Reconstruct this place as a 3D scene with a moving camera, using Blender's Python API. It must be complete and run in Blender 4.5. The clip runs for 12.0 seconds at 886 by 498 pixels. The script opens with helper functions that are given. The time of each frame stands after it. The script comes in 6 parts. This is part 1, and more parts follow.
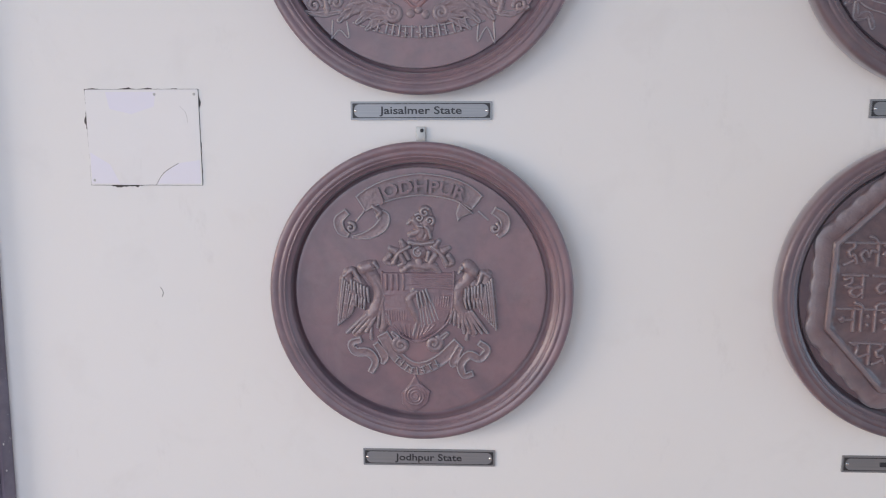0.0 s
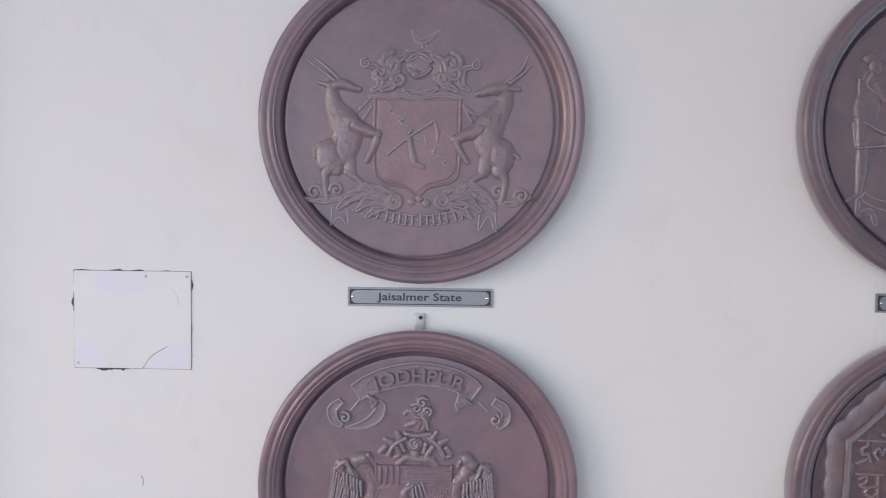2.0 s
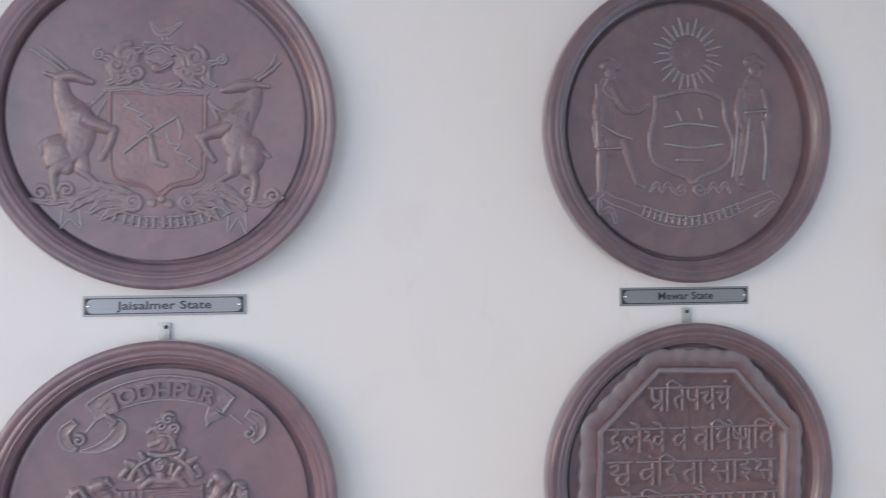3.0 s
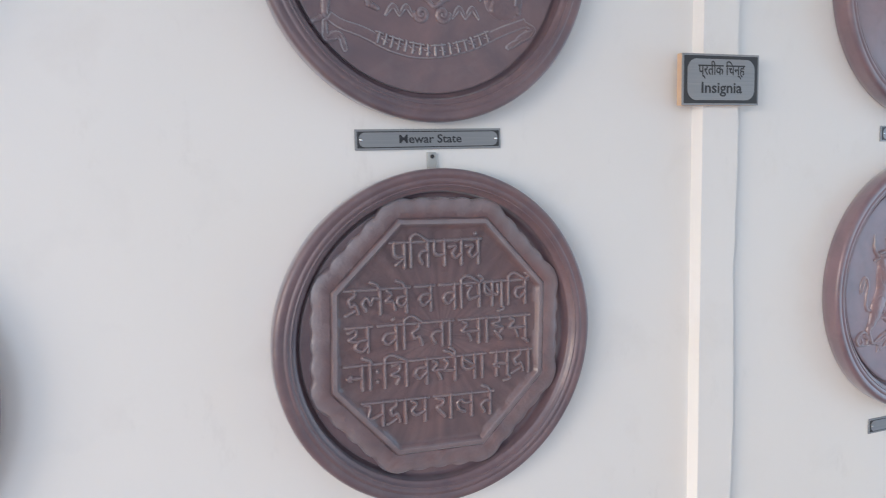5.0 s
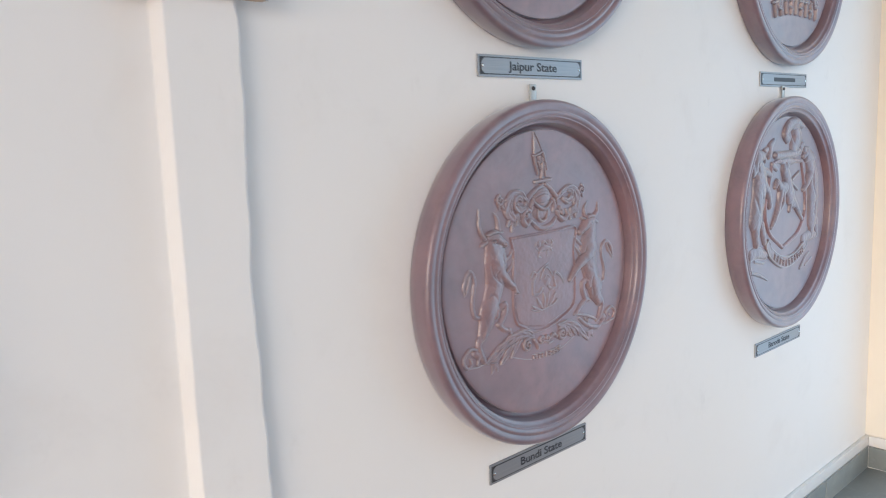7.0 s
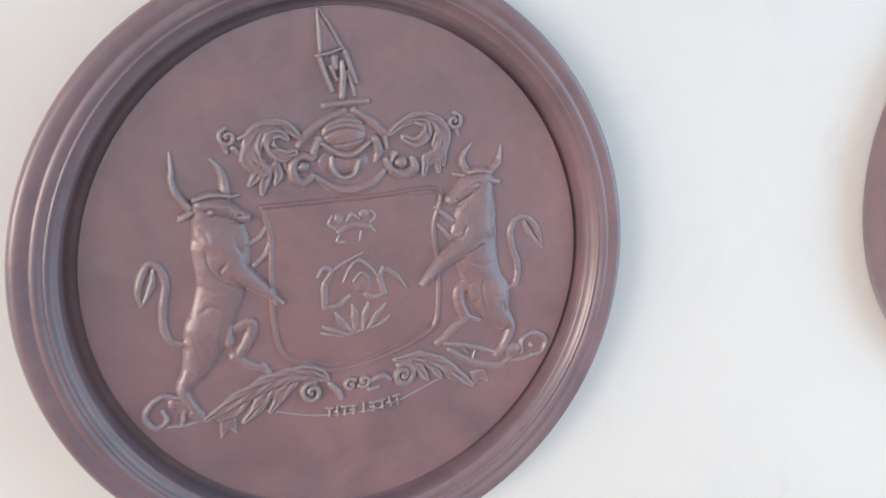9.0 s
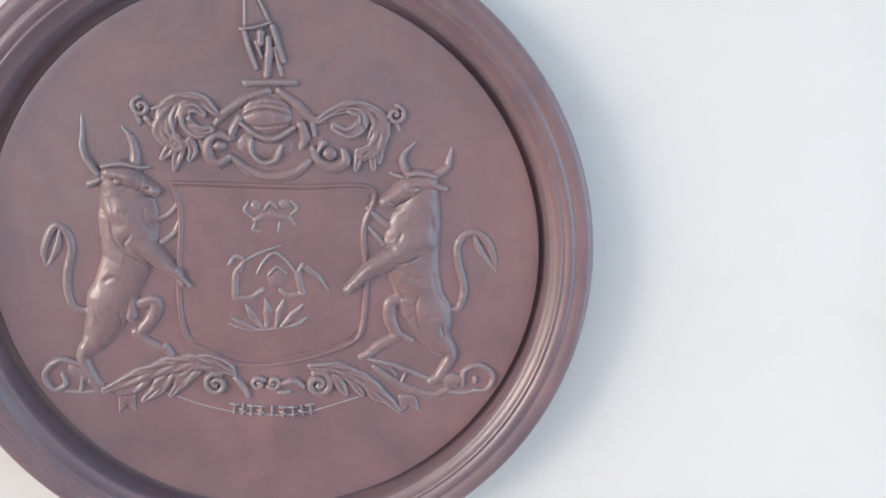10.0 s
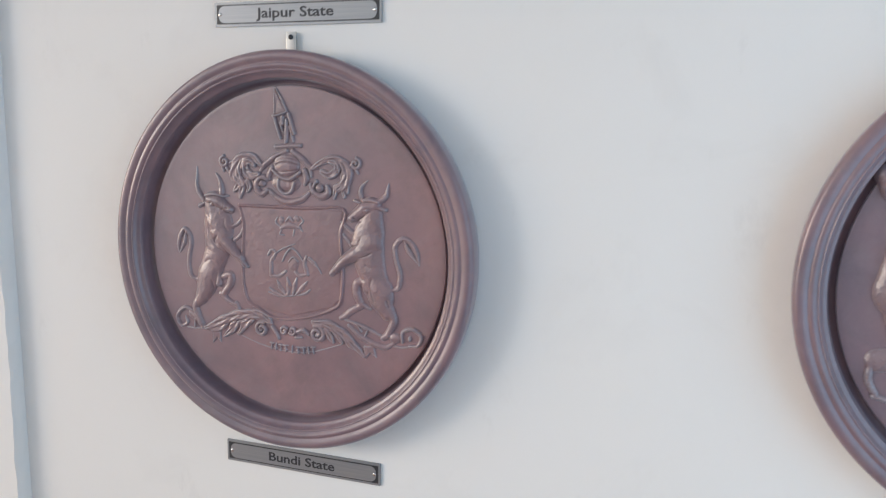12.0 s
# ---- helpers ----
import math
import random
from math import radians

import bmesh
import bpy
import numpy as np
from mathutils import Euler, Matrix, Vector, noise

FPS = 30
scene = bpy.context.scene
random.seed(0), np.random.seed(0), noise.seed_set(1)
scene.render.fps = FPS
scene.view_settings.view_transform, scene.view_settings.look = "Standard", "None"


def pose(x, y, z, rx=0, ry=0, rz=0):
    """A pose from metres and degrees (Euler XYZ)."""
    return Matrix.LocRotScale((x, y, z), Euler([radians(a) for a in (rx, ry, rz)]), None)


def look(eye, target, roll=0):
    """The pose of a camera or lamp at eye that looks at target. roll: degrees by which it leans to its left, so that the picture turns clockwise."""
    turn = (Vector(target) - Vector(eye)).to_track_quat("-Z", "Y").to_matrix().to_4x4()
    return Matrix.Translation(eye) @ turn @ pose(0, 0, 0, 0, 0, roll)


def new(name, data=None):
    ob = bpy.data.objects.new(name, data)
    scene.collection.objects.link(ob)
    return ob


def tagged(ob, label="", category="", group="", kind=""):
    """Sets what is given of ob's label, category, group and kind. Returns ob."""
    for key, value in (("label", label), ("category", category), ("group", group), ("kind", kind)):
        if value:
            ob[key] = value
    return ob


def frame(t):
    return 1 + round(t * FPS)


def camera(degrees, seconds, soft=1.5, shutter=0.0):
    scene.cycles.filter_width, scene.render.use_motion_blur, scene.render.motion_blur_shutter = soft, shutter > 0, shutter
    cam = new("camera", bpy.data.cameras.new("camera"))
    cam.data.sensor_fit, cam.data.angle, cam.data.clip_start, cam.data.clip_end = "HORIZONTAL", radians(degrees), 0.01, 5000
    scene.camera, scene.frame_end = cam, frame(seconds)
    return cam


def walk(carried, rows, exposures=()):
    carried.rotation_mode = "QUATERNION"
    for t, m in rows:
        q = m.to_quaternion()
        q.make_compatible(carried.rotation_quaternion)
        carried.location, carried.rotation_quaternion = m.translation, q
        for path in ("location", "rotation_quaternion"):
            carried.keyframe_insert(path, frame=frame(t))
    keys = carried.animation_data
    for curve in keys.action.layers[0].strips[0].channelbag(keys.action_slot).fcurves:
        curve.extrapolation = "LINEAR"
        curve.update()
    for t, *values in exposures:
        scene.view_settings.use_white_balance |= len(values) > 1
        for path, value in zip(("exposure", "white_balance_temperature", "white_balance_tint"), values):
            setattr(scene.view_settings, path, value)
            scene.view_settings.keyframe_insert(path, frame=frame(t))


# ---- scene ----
# ---- camera and its walk: seconds, place, pitch, roll, yaw ----
cam = camera(58.35, 12.0, soft=1.0, shutter=0.3)
PATH = [
    (0, 0.128, -1.873, 1.556, -9.45, 0.12, 2.36),
    (0.5, 0.079, -1.799, 1.651, -10.43, 0.81, 3.28),
    (1, 0.047, -1.795, 1.723, -7.36, 0.54, 3.04),
    (1.5, 0.068, -1.797, 1.753, -4.42, -0.40, 2.17),
    (2, 0.093, -1.796, 1.765, -2.68, -0.68, 1.38),
    (2.5, 0.140, -1.777, 1.736, -1.88, -0.66, -4.15),
    (3, 0.270, -1.762, 1.682, 0.17, 0.28, -10.57),
    (3.2, 0.312, -1.760, 1.664, 1.03, 0.77, -12.34),
    (4.8, 0.541, -1.630, 1.558, -6.23, 1.16, -20.50),
    (5, 0.561, -1.570, 1.534, -6.60, 1.32, -22.64),
    (5.5, 0.657, -1.417, 1.496, -5.28, 2.35, -27.99),
    (6, 0.915, -1.281, 1.464, -5.13, 2.78, -35.84),
    (6.5, 1.162, -1.182, 1.437, -5.91, 1.52, -40.79),
    (7, 1.388, -1.081, 1.437, -8.07, 2.15, -43.67),
    (7.5, 1.689, -1.043, 1.384, -11.44, 1.75, -42.69),
    (7.7, 1.795, -1.029, 1.378, -13.55, 0.91, -40.53),
    (9.3, 2.564, -0.902, 1.386, -13.19, 1.44, -15.94),
    (9.5, 2.634, -0.911, 1.382, -13.22, 0.89, -11.83),
    (10, 2.794, -0.883, 1.372, -13.50, -2.87, -4.06),
    (10.5, 2.986, -0.957, 1.360, -10.40, -5.38, 8.08),
    (11, 3.086, -1.078, 1.348, -10.46, -3.29, 10.96),
    (11.5, 3.215, -1.231, 1.361, -10.95, -2.54, 15.44),
    (12, 3.403, -1.271, 1.382, -8.99, -0.81, 19.36),
]
walk(cam, [(t, pose(x, y, z, 90 + pitch, roll, yaw)) for t, x, y, z, pitch, roll, yaw in PATH],
     exposures=[(0.0, -0.28, 5850, 16), (3.2, -0.15, 5740, 14), (5.0, -0.03, 5740, 12), (6.0, 0.04, 5860, 13), (7.7, -0.08, 6030, 13),
                (9.3, 0.34, 6040, 12), (10.2, 0.30, 5980, 12), (11.2, 0.14, 5960, 12), (12.0, -0.05, 5960, 12)])

# ---- plan, in metres ----
WEST, EAST, SOUTH, TOP = -14.0, 4.73, -3.3, 3.3
COLS = (0.0, 1.186, 2.672, 3.868)                   # medallion columns
ROWS = ((1.964, 1.142), (1.964, 1.153), (1.964, 1.145), (1.968, 1.160))   # heights of their centres, upper and lower
DISC_H = 0.024
DISC_SHIFT = {(0, 0): -0.006, (0, 1): -0.003, (2, 1): 0.004, (1, 1): -0.002}

# ---- world, sun and large lights ----
world = bpy.data.worlds.new("world")
scene.world = world
world.use_nodes = True
wn = world.node_tree.nodes
sky = wn.new("ShaderNodeTexSky")
sky.sky_type, sky.sun_disc = "NISHITA", False
sky.sun_elevation, sky.sun_rotation = radians(7), radians(245)
wn["Background"].inputs["Strength"].default_value = 0.13
world.node_tree.links.new(sky.outputs["Color"], wn["Background"].inputs["Color"])


def window_light(name, m, w, h, watts, color):
    """The sky's light in the opening of a window or door."""
    la = bpy.data.lights.new(name, "AREA")
    la.shape, la.size, la.size_y, la.energy, la.color = "RECTANGLE", w, h, watts, color
    ob = new(name, la)
    ob.matrix_world = m
    return ob


# low hazy sun along the open verandah
sun = new("sun", bpy.data.lights.new("sun", "SUN"))
sun.data.energy, sun.data.angle, sun.data.color = 2.5, radians(34), (1.0, 0.93, 0.83)
sun.matrix_world = look((0, 0, 0), (0.89, 0.42, -0.12))
VERANDAH = (WEST + 0.3, EAST - 0.3, 0.3, 3.15)        # long open side: from, to, parapet, lintel
for cx, watts in ((-1.9, 50), (0.4, 19), (3.2, 8)):
    window_light("verandah_light", look((cx, SOUTH - 0.1, 1.72), (cx, 0, 1.72)), 1.8, 2.7, watts, (0.90, 0.95, 1.0))
DOOR_E = (-2.10, -0.38, 2.35)            # doorway in the east wall: from, to, head
window_light("door_light", look((EAST + 0.1, -1.24, 1.2), (0, -1.24, 1.2)), 1.68, 2.25, 26, (0.52, 0.80, 1.0))


# ---- materials ----
def material(name, color, rough=0.6, metal=0.0, spec=0.5):
    m = bpy.data.materials.new(name)
    m.use_nodes = True
    b = m.node_tree.nodes["Principled BSDF"]
    b.inputs["Base Color"].default_value = (*color, 1)
    b.inputs["Roughness"].default_value = rough
    b.inputs["Metallic"].default_value = metal
    b.inputs["Specular IOR Level"].default_value = spec
    return m, m.node_tree.nodes, m.node_tree.links, b


def grain(nodes, links, scale, detail=4.0, rough=0.6, coord="Object", distort=0.0):
    tc, n = nodes.new("ShaderNodeTexCoord"), nodes.new("ShaderNodeTexNoise")
    n.inputs["Scale"].default_value, n.inputs["Detail"].default_value = scale, detail
    n.inputs["Roughness"].default_value, n.inputs["Distortion"].default_value = rough, distort
    links.new(tc.outputs[coord], n.inputs["Vector"])
    return n.outputs["Fac"]


def ramp(nodes, links, fac, stops):
    r = nodes.new("ShaderNodeValToRGB")
    while len(r.color_ramp.elements) < len(stops):
        r.color_ramp.elements.new(0.5)
    for e, (p, c) in zip(r.color_ramp.elements, stops):
        e.position, e.color = p, (*c, 1) if len(c) == 3 else c
    links.new(fac, r.inputs["Fac"])
    return r.outputs["Color"]


def mix(nodes, links, fac, a, b, kind="MIX"):
    m = nodes.new("ShaderNodeMix")
    m.data_type, m.blend_type = "RGBA", kind
    for sock, v in ((m.inputs[0], fac), (m.inputs[6], a), (m.inputs[7], b)):
        if isinstance(v, (int, float)):
            sock.default_value = v
        elif isinstance(v, tuple):
            sock.default_value = (*v, 1)
        else:
            links.new(v, sock)
    return m.outputs[2]


def bump(nodes, links, bsdf, parts):
    """Chain of (height, strength, distance) bumps, coarse first."""
    last = None
    for height, strength, dist in parts:
        b = nodes.new("ShaderNodeBump")
        b.inputs["Strength"].default_value, b.inputs["Distance"].default_value = strength, dist
        links.new(height, b.inputs["Height"])
        if last:
            links.new(last, b.inputs["Normal"])
        last = b.outputs["Normal"]
    links.new(last, bsdf.inputs["Normal"])


def wall_paint(name, base, warm, dirt):
    """Old distemper on trowelled plaster: broad clouds, faint scuffs, uneven skin."""
    m, n, l, b = material(name, base, 0.62, spec=0.3)
    big = grain(n, l, 0.9, 3)
    mid = grain(n, l, 5.0, 5, distort=0.4)
    fine = grain(n, l, 160.0, 3)
    c = mix(n, l, ramp(n, l, big, [(0.35, (0, 0, 0)), (0.7, (1, 1, 1))]), base, warm)
    c = mix(n, l, ramp(n, l, mid, [(0.56, (0, 0, 0)), (0.85, (0.65, 0.65, 0.65))]), c, dirt)
    tc, mp, no = n.new("ShaderNodeTexCoord"), n.new("ShaderNodeMapping"), n.new("ShaderNodeTexNoise")
    mp.inputs["Scale"].default_value = (5.0, 5.0, 2.2)
    no.inputs["Scale"].default_value, no.inputs["Detail"].default_value, no.inputs["Roughness"].default_value = 1.6, 7.0, 0.72
    l.new(tc.outputs["Object"], mp.inputs["Vector"])
    l.new(mp.outputs["Vector"], no.inputs["Vector"])
    c = mix(n, l, ramp(n, l, no.outputs["Fac"], [(0.60, (0, 0, 0)), (0.78, (0.45, 0.45, 0.45))]), c, tuple(v * 0.86 for v in dirt))
    l.new(c, b.inputs["Base Color"])
    bump(n, l, b, [(grain(n, l, 2.2, 2), 0.25, 0.02), (mid, 0.12, 0.006), (fine, 0.06, 0.001)])
    return m


MAT_WALL = wall_paint("white_distemper", (0.80, 0.80, 0.80), (0.80, 0.79, 0.775), (0.72, 0.71, 0.70))
MAT_CREAM = wall_paint("cream_distemper", (0.80, 0.75, 0.66), (0.80, 0.74, 0.64), (0.73, 0.67, 0.58))
MAT_CEIL = wall_paint("aged_limewash", (0.74, 0.73, 0.71), (0.76, 0.74, 0.71), (0.62, 0.60, 0.57))


def terracotta_paint(name, wear, deep=(0.146, 0.100, 0.130), light=(0.246, 0.147, 0.168), dusty=0.5):
    """Glossy brown enamel on cast plaster: blotchy, dusty, fine pits, paler where edges are rubbed, creases shaded in
    the colour.
    """
    m, n, l, b = material(name, (0.2, 0.11, 0.10), 0.36, spec=0.5)
    b.inputs["Coat Weight"].default_value, b.inputs["Coat Roughness"].default_value = 1.0, 0.31
    big = grain(n, l, 5.5, 5, distort=1.3)
    mid = grain(n, l, 26.0, 5)
    fine = grain(n, l, 240.0, 3)
    c = mix(n, l, ramp(n, l, big, [(0.3, (0, 0, 0)), (0.72, (1, 1, 1))]), deep, light)
    c = mix(n, l, ramp(n, l, mid, [(0.5, (0, 0, 0)), (0.8, (0.5, 0.5, 0.5))]), c, (0.125, 0.086, 0.100))
    dust = ramp(n, l, grain(n, l, 11.0, 6, 0.7, distort=1.2), [(0.47, (0, 0, 0)), (0.78, (dusty, dusty, dusty))])
    c = mix(n, l, dust, c, (0.23, 0.185, 0.20))
    b.inputs["Sheen Weight"].default_value, b.inputs["Sheen Roughness"].default_value = 0.30, 0.45
    b.inputs["Sheen Tint"].default_value = (0.80, 0.90, 1.0, 1)
    relief = [(grain(n, l, 9.0, 2), 0.3, 0.006), (mid, 0.22, 0.002), (fine, 0.10, 0.0006)]
    if wear:
        relief.insert(0, (grain(n, l, 62.0, 2, 0.5, distort=0.8), 0.55, 0.004))
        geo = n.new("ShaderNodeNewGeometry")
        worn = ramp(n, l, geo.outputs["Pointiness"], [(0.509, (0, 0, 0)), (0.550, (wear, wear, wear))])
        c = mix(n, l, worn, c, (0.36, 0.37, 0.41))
        # creases go dark: crevice shade put into the colour for stronger relief
        crease_shade = ramp(n, l, geo.outputs["Pointiness"], [(0.44, (0.85, 0.85, 0.85)), (0.495, (0, 0, 0))])
        c = mix(n, l, crease_shade, c, (0.045, 0.03, 0.036))
    l.new(c, b.inputs["Base Color"])
    rr = n.new("ShaderNodeMapRange")
    rr.inputs["To Min"].default_value, rr.inputs["To Max"].default_value = 0.42, 0.60
    l.new(mid, rr.inputs["Value"])
    l.new(rr.outputs["Result"], b.inputs["Roughness"])
    bump(n, l, b, relief)
    return m


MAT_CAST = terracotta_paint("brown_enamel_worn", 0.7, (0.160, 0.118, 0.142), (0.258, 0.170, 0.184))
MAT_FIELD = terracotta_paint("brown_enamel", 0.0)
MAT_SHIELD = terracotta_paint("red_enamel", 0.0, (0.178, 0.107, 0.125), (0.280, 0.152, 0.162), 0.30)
# redder, lighter copies of the brown enamel: brighter exposure put into the colour
MAT_FIELD_LIT = terracotta_paint("brown_enamel_lit", 0.0, (0.166, 0.106, 0.130), (0.284, 0.157, 0.172), 0.45)
MAT_CAST_LIT = terracotta_paint("brown_enamel_lit_worn", 0.5, (0.180, 0.118, 0.138), (0.288, 0.170, 0.182), 0.45)
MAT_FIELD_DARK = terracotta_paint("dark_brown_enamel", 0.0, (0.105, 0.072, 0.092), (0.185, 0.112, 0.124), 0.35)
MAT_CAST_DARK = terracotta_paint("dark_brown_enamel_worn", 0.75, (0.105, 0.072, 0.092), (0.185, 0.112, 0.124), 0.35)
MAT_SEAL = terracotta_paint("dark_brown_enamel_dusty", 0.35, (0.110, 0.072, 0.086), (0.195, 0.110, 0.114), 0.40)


def jamb_paint():
    """Glossy oil paint on an old door frame, scraped along its edges."""
    m, n, l, b = material("grey_purple_gloss", (0.2, 0.18, 0.23), 0.17, spec=0.7)
    run = grain(n, l, 7.0, 4, distort=0.6)
    chip = ramp(n, l, grain(n, l, 85.0, 4, 0.7), [(0.66, (0, 0, 0)), (0.69, (1, 1, 1))])
    c = ramp(n, l, run, [(0.3, (0.11, 0.095, 0.13)), (0.7, (0.22, 0.19, 0.25))])
    l.new(mix(n, l, chip, c, (0.62, 0.60, 0.60)), b.inputs["Base Color"])
    bump(n, l, b, [(grain(n, l, 40.0, 3), 0.3, 0.002)])
    return m


MAT_JAMB = jamb_paint()
MAT_TAB, *_ = material("galvanised_tab", (0.50, 0.50, 0.49), 0.45, 0.5)
MAT_BLACK, *_ = material("black_print", (0.035, 0.036, 0.042), 0.5)
MAT_GREY_TEXT, *_ = material("etched_letters", (0.03, 0.032, 0.042), 0.5)
MAT_SCREW, *_ = material("screw_metal", (0.78, 0.78, 0.78), 0.25, 1.0)


def brushed_metal():
    m, n, l, b = material("brushed_metal", (0.30, 0.31, 0.33), 0.42, 0.60)
    tc, mp, no = n.new("ShaderNodeTexCoord"), n.new("ShaderNodeMapping"), n.new("ShaderNodeTexNoise")
    mp.inputs["Scale"].default_value = (6, 6, 900)
    no.inputs["Scale"].default_value = 1.0
    l.new(tc.outputs["Object"], mp.inputs["Vector"])
    l.new(mp.outputs["Vector"], no.inputs["Vector"])
    l.new(ramp(n, l, no.outputs["Fac"], [(0.3, (0.285, 0.295, 0.315)), (0.7, (0.335, 0.345, 0.365))]), b.inputs["Base Color"])
    bump(n, l, b, [(no.outputs["Fac"], 0.08, 0.0004)])
    return m


MAT_PLATE = brushed_metal()


def stone(name, a, b_, scale, rough):
    m, n, l, b = material(name, a, rough)
    big, mid = grain(n, l, scale, 5, distort=0.7), grain(n, l, scale * 9, 4)
    c = mix(n, l, ramp(n, l, big, [(0.3, (0, 0, 0)), (0.75, (1, 1, 1))]), a, b_)
    c = mix(n, l, ramp(n, l, mid, [(0.6, (0, 0, 0)), (0.8, (0.4, 0.4, 0.4))]), c, tuple(v * 0.7 for v in a))
    smear = ramp(n, l, grain(n, l, scale * 5, 6, 0.75, distort=1.5), [(0.55, (0, 0, 0)), (0.80, (0.55, 0.55, 0.55))])
    c = mix(n, l, smear, c, tuple(min(0.6, v * 1.9) for v in a))
    l.new(c, b.inputs["Base Color"])
    bump(n, l, b, [(big, 0.1, 0.004), (mid, 0.1, 0.001)])
    return m


MAT_STONE = stone("grey_green_stone", (0.21, 0.23, 0.23), (0.28, 0.30, 0.29), 3.0, 0.38)
MAT_MORTAR = wall_paint("pale_mortar", (0.58, 0.58, 0.57), (0.62, 0.61, 0.59), (0.40, 0.40, 0.39))
MAT_RED = stone("red_sandstone", (0.36, 0.20, 0.13), (0.44, 0.26, 0.17), 3.0, 0.4)
MAT_GROUND = stone("dry_ground", (0.30, 0.26, 0.20), (0.36, 0.31, 0.24), 0.6, 0.9)


# ---- mesh helpers ----
def link_bm(name, bm, mat, parent=None, label="", smooth=True):
    bmesh.ops.recalc_face_normals(bm, faces=bm.faces)
    me = bpy.data.meshes.new(name)
    bm.to_mesh(me)
    bm.free()
    me.materials.append(mat)
    if smooth:
        for p in me.polygons:
            p.use_smooth = True
        me.set_sharp_from_angle(angle=radians(38))
    ob = new(name, me)
    if parent:
        ob.parent = parent
    if label:
        tagged(ob, label)
    return ob


part = link_bm


def thing(name, place, label, category, group=""):
    e = new(name)
    e.empty_display_size = 0.1
    e.location = place
    return tagged(e, label, category, group)


def box(bm, lo, hi, bevel=0.0):
    m = Matrix.LocRotScale([(a + b) / 2 for a, b in zip(lo, hi)], None, [b - a for a, b in zip(lo, hi)])
    vs = bmesh.ops.create_cube(bm, size=1, matrix=m)["verts"]
    if bevel:
        es = {e for v in vs for e in v.link_edges}
        bmesh.ops.bevel(bm, geom=list(es), offset=bevel, segments=2, affect="EDGES", profile=0.6)
    return bm


def structure(name, boxes, mat, label, bevel=0.0):
    bm = bmesh.new()
    for lo, hi in boxes:
        box(bm, lo, hi, bevel)
    return tagged(part(name, bm, mat, smooth=bevel > 0), label, kind="structure")


# ---- the large structure ----
structure("wall_north", [((WEST - 0.3, 0, -0.1), (EAST + 0.3, 0.3, TOP + 0.2))], MAT_WALL, "white distempered plaster wall with hung medallions")


def wall_with_openings(name, along_x, at, out, a0, a1, holes, label, mat):
    """A straight wall cut by holes (from, to, sill, head), thickness from at to out."""
    bs, cur = [], a0
    for h0, h1, sill, head in sorted(holes):
        bs.append((cur, h0, -0.1, TOP + 0.2))
        if sill > 0:
            bs.append((h0, h1, -0.1, sill))
        bs.append((h0, h1, head, TOP + 0.2))
        cur = h1
    bs.append((cur, a1, -0.1, TOP + 0.2))
    lo, hi = min(at, out), max(at, out)
    boxes = [((p, lo, z0), (q, hi, z1)) if along_x else ((lo, p, z0), (hi, q, z1)) for p, q, z0, z1 in bs]
    return structure(name, boxes, mat, label)


wall_with_openings("wall_south", True, SOUTH, SOUTH - 0.3, WEST - 0.3, EAST + 0.3, [VERANDAH], "limewashed parapet and lintel of the open verandah", MAT_CEIL)
wall_with_openings("wall_east", False, EAST, EAST + 0.3, SOUTH, 0.0, [(DOOR_E[0], DOOR_E[1], 0, DOOR_E[2])], "cream plaster end wall with an open doorway", MAT_CREAM)
wall_with_openings("wall_west", False, WEST, WEST - 0.3, SOUTH, 0.0, [(-2.6, -1.0, 0, 2.4)], "old limewashed end wall with an open doorway", MAT_CEIL)
structure("ceiling", [((WEST, SOUTH, TOP), (EAST, 0, TOP + 0.2))], MAT_CEIL, "flat limewashed ceiling")
structure("ground", [((-900, -900, -0.5), (900, 900, -0.12))], MAT_GROUND, "dry bare earth around the building")
FLOOR = 0.045
structure("floor", [((WEST, SOUTH, -0.1), (EAST, 0, FLOOR - 0.004))], MAT_RED, "worn red sandstone floor")
structure("floor_border", [((WEST, -0.19, FLOOR - 0.004), (EAST, 0, FLOOR)), ((EAST - 0.17, SOUTH, FLOOR - 0.004), (EAST, -0.19, FLOOR))], MAT_STONE, "grey-green stone border along the floor's edge", 0.001)


def lathe(bm, profile, seg=128):
    """Turn (radius, height off the wall) pairs about the axis out of the wall; local x right, y into the wall, z up."""
    rings = [[bm.verts.new((r * math.cos(k * math.tau / seg), -h, r * math.sin(k * math.tau / seg))) for k in range(seg)] for r, h in profile]
    for a, b in zip(rings, rings[1:]):
        for k in range(seg):
            bm.faces.new((a[k], a[(k + 1) % seg], b[(k + 1) % seg], b[k]))
    return rings


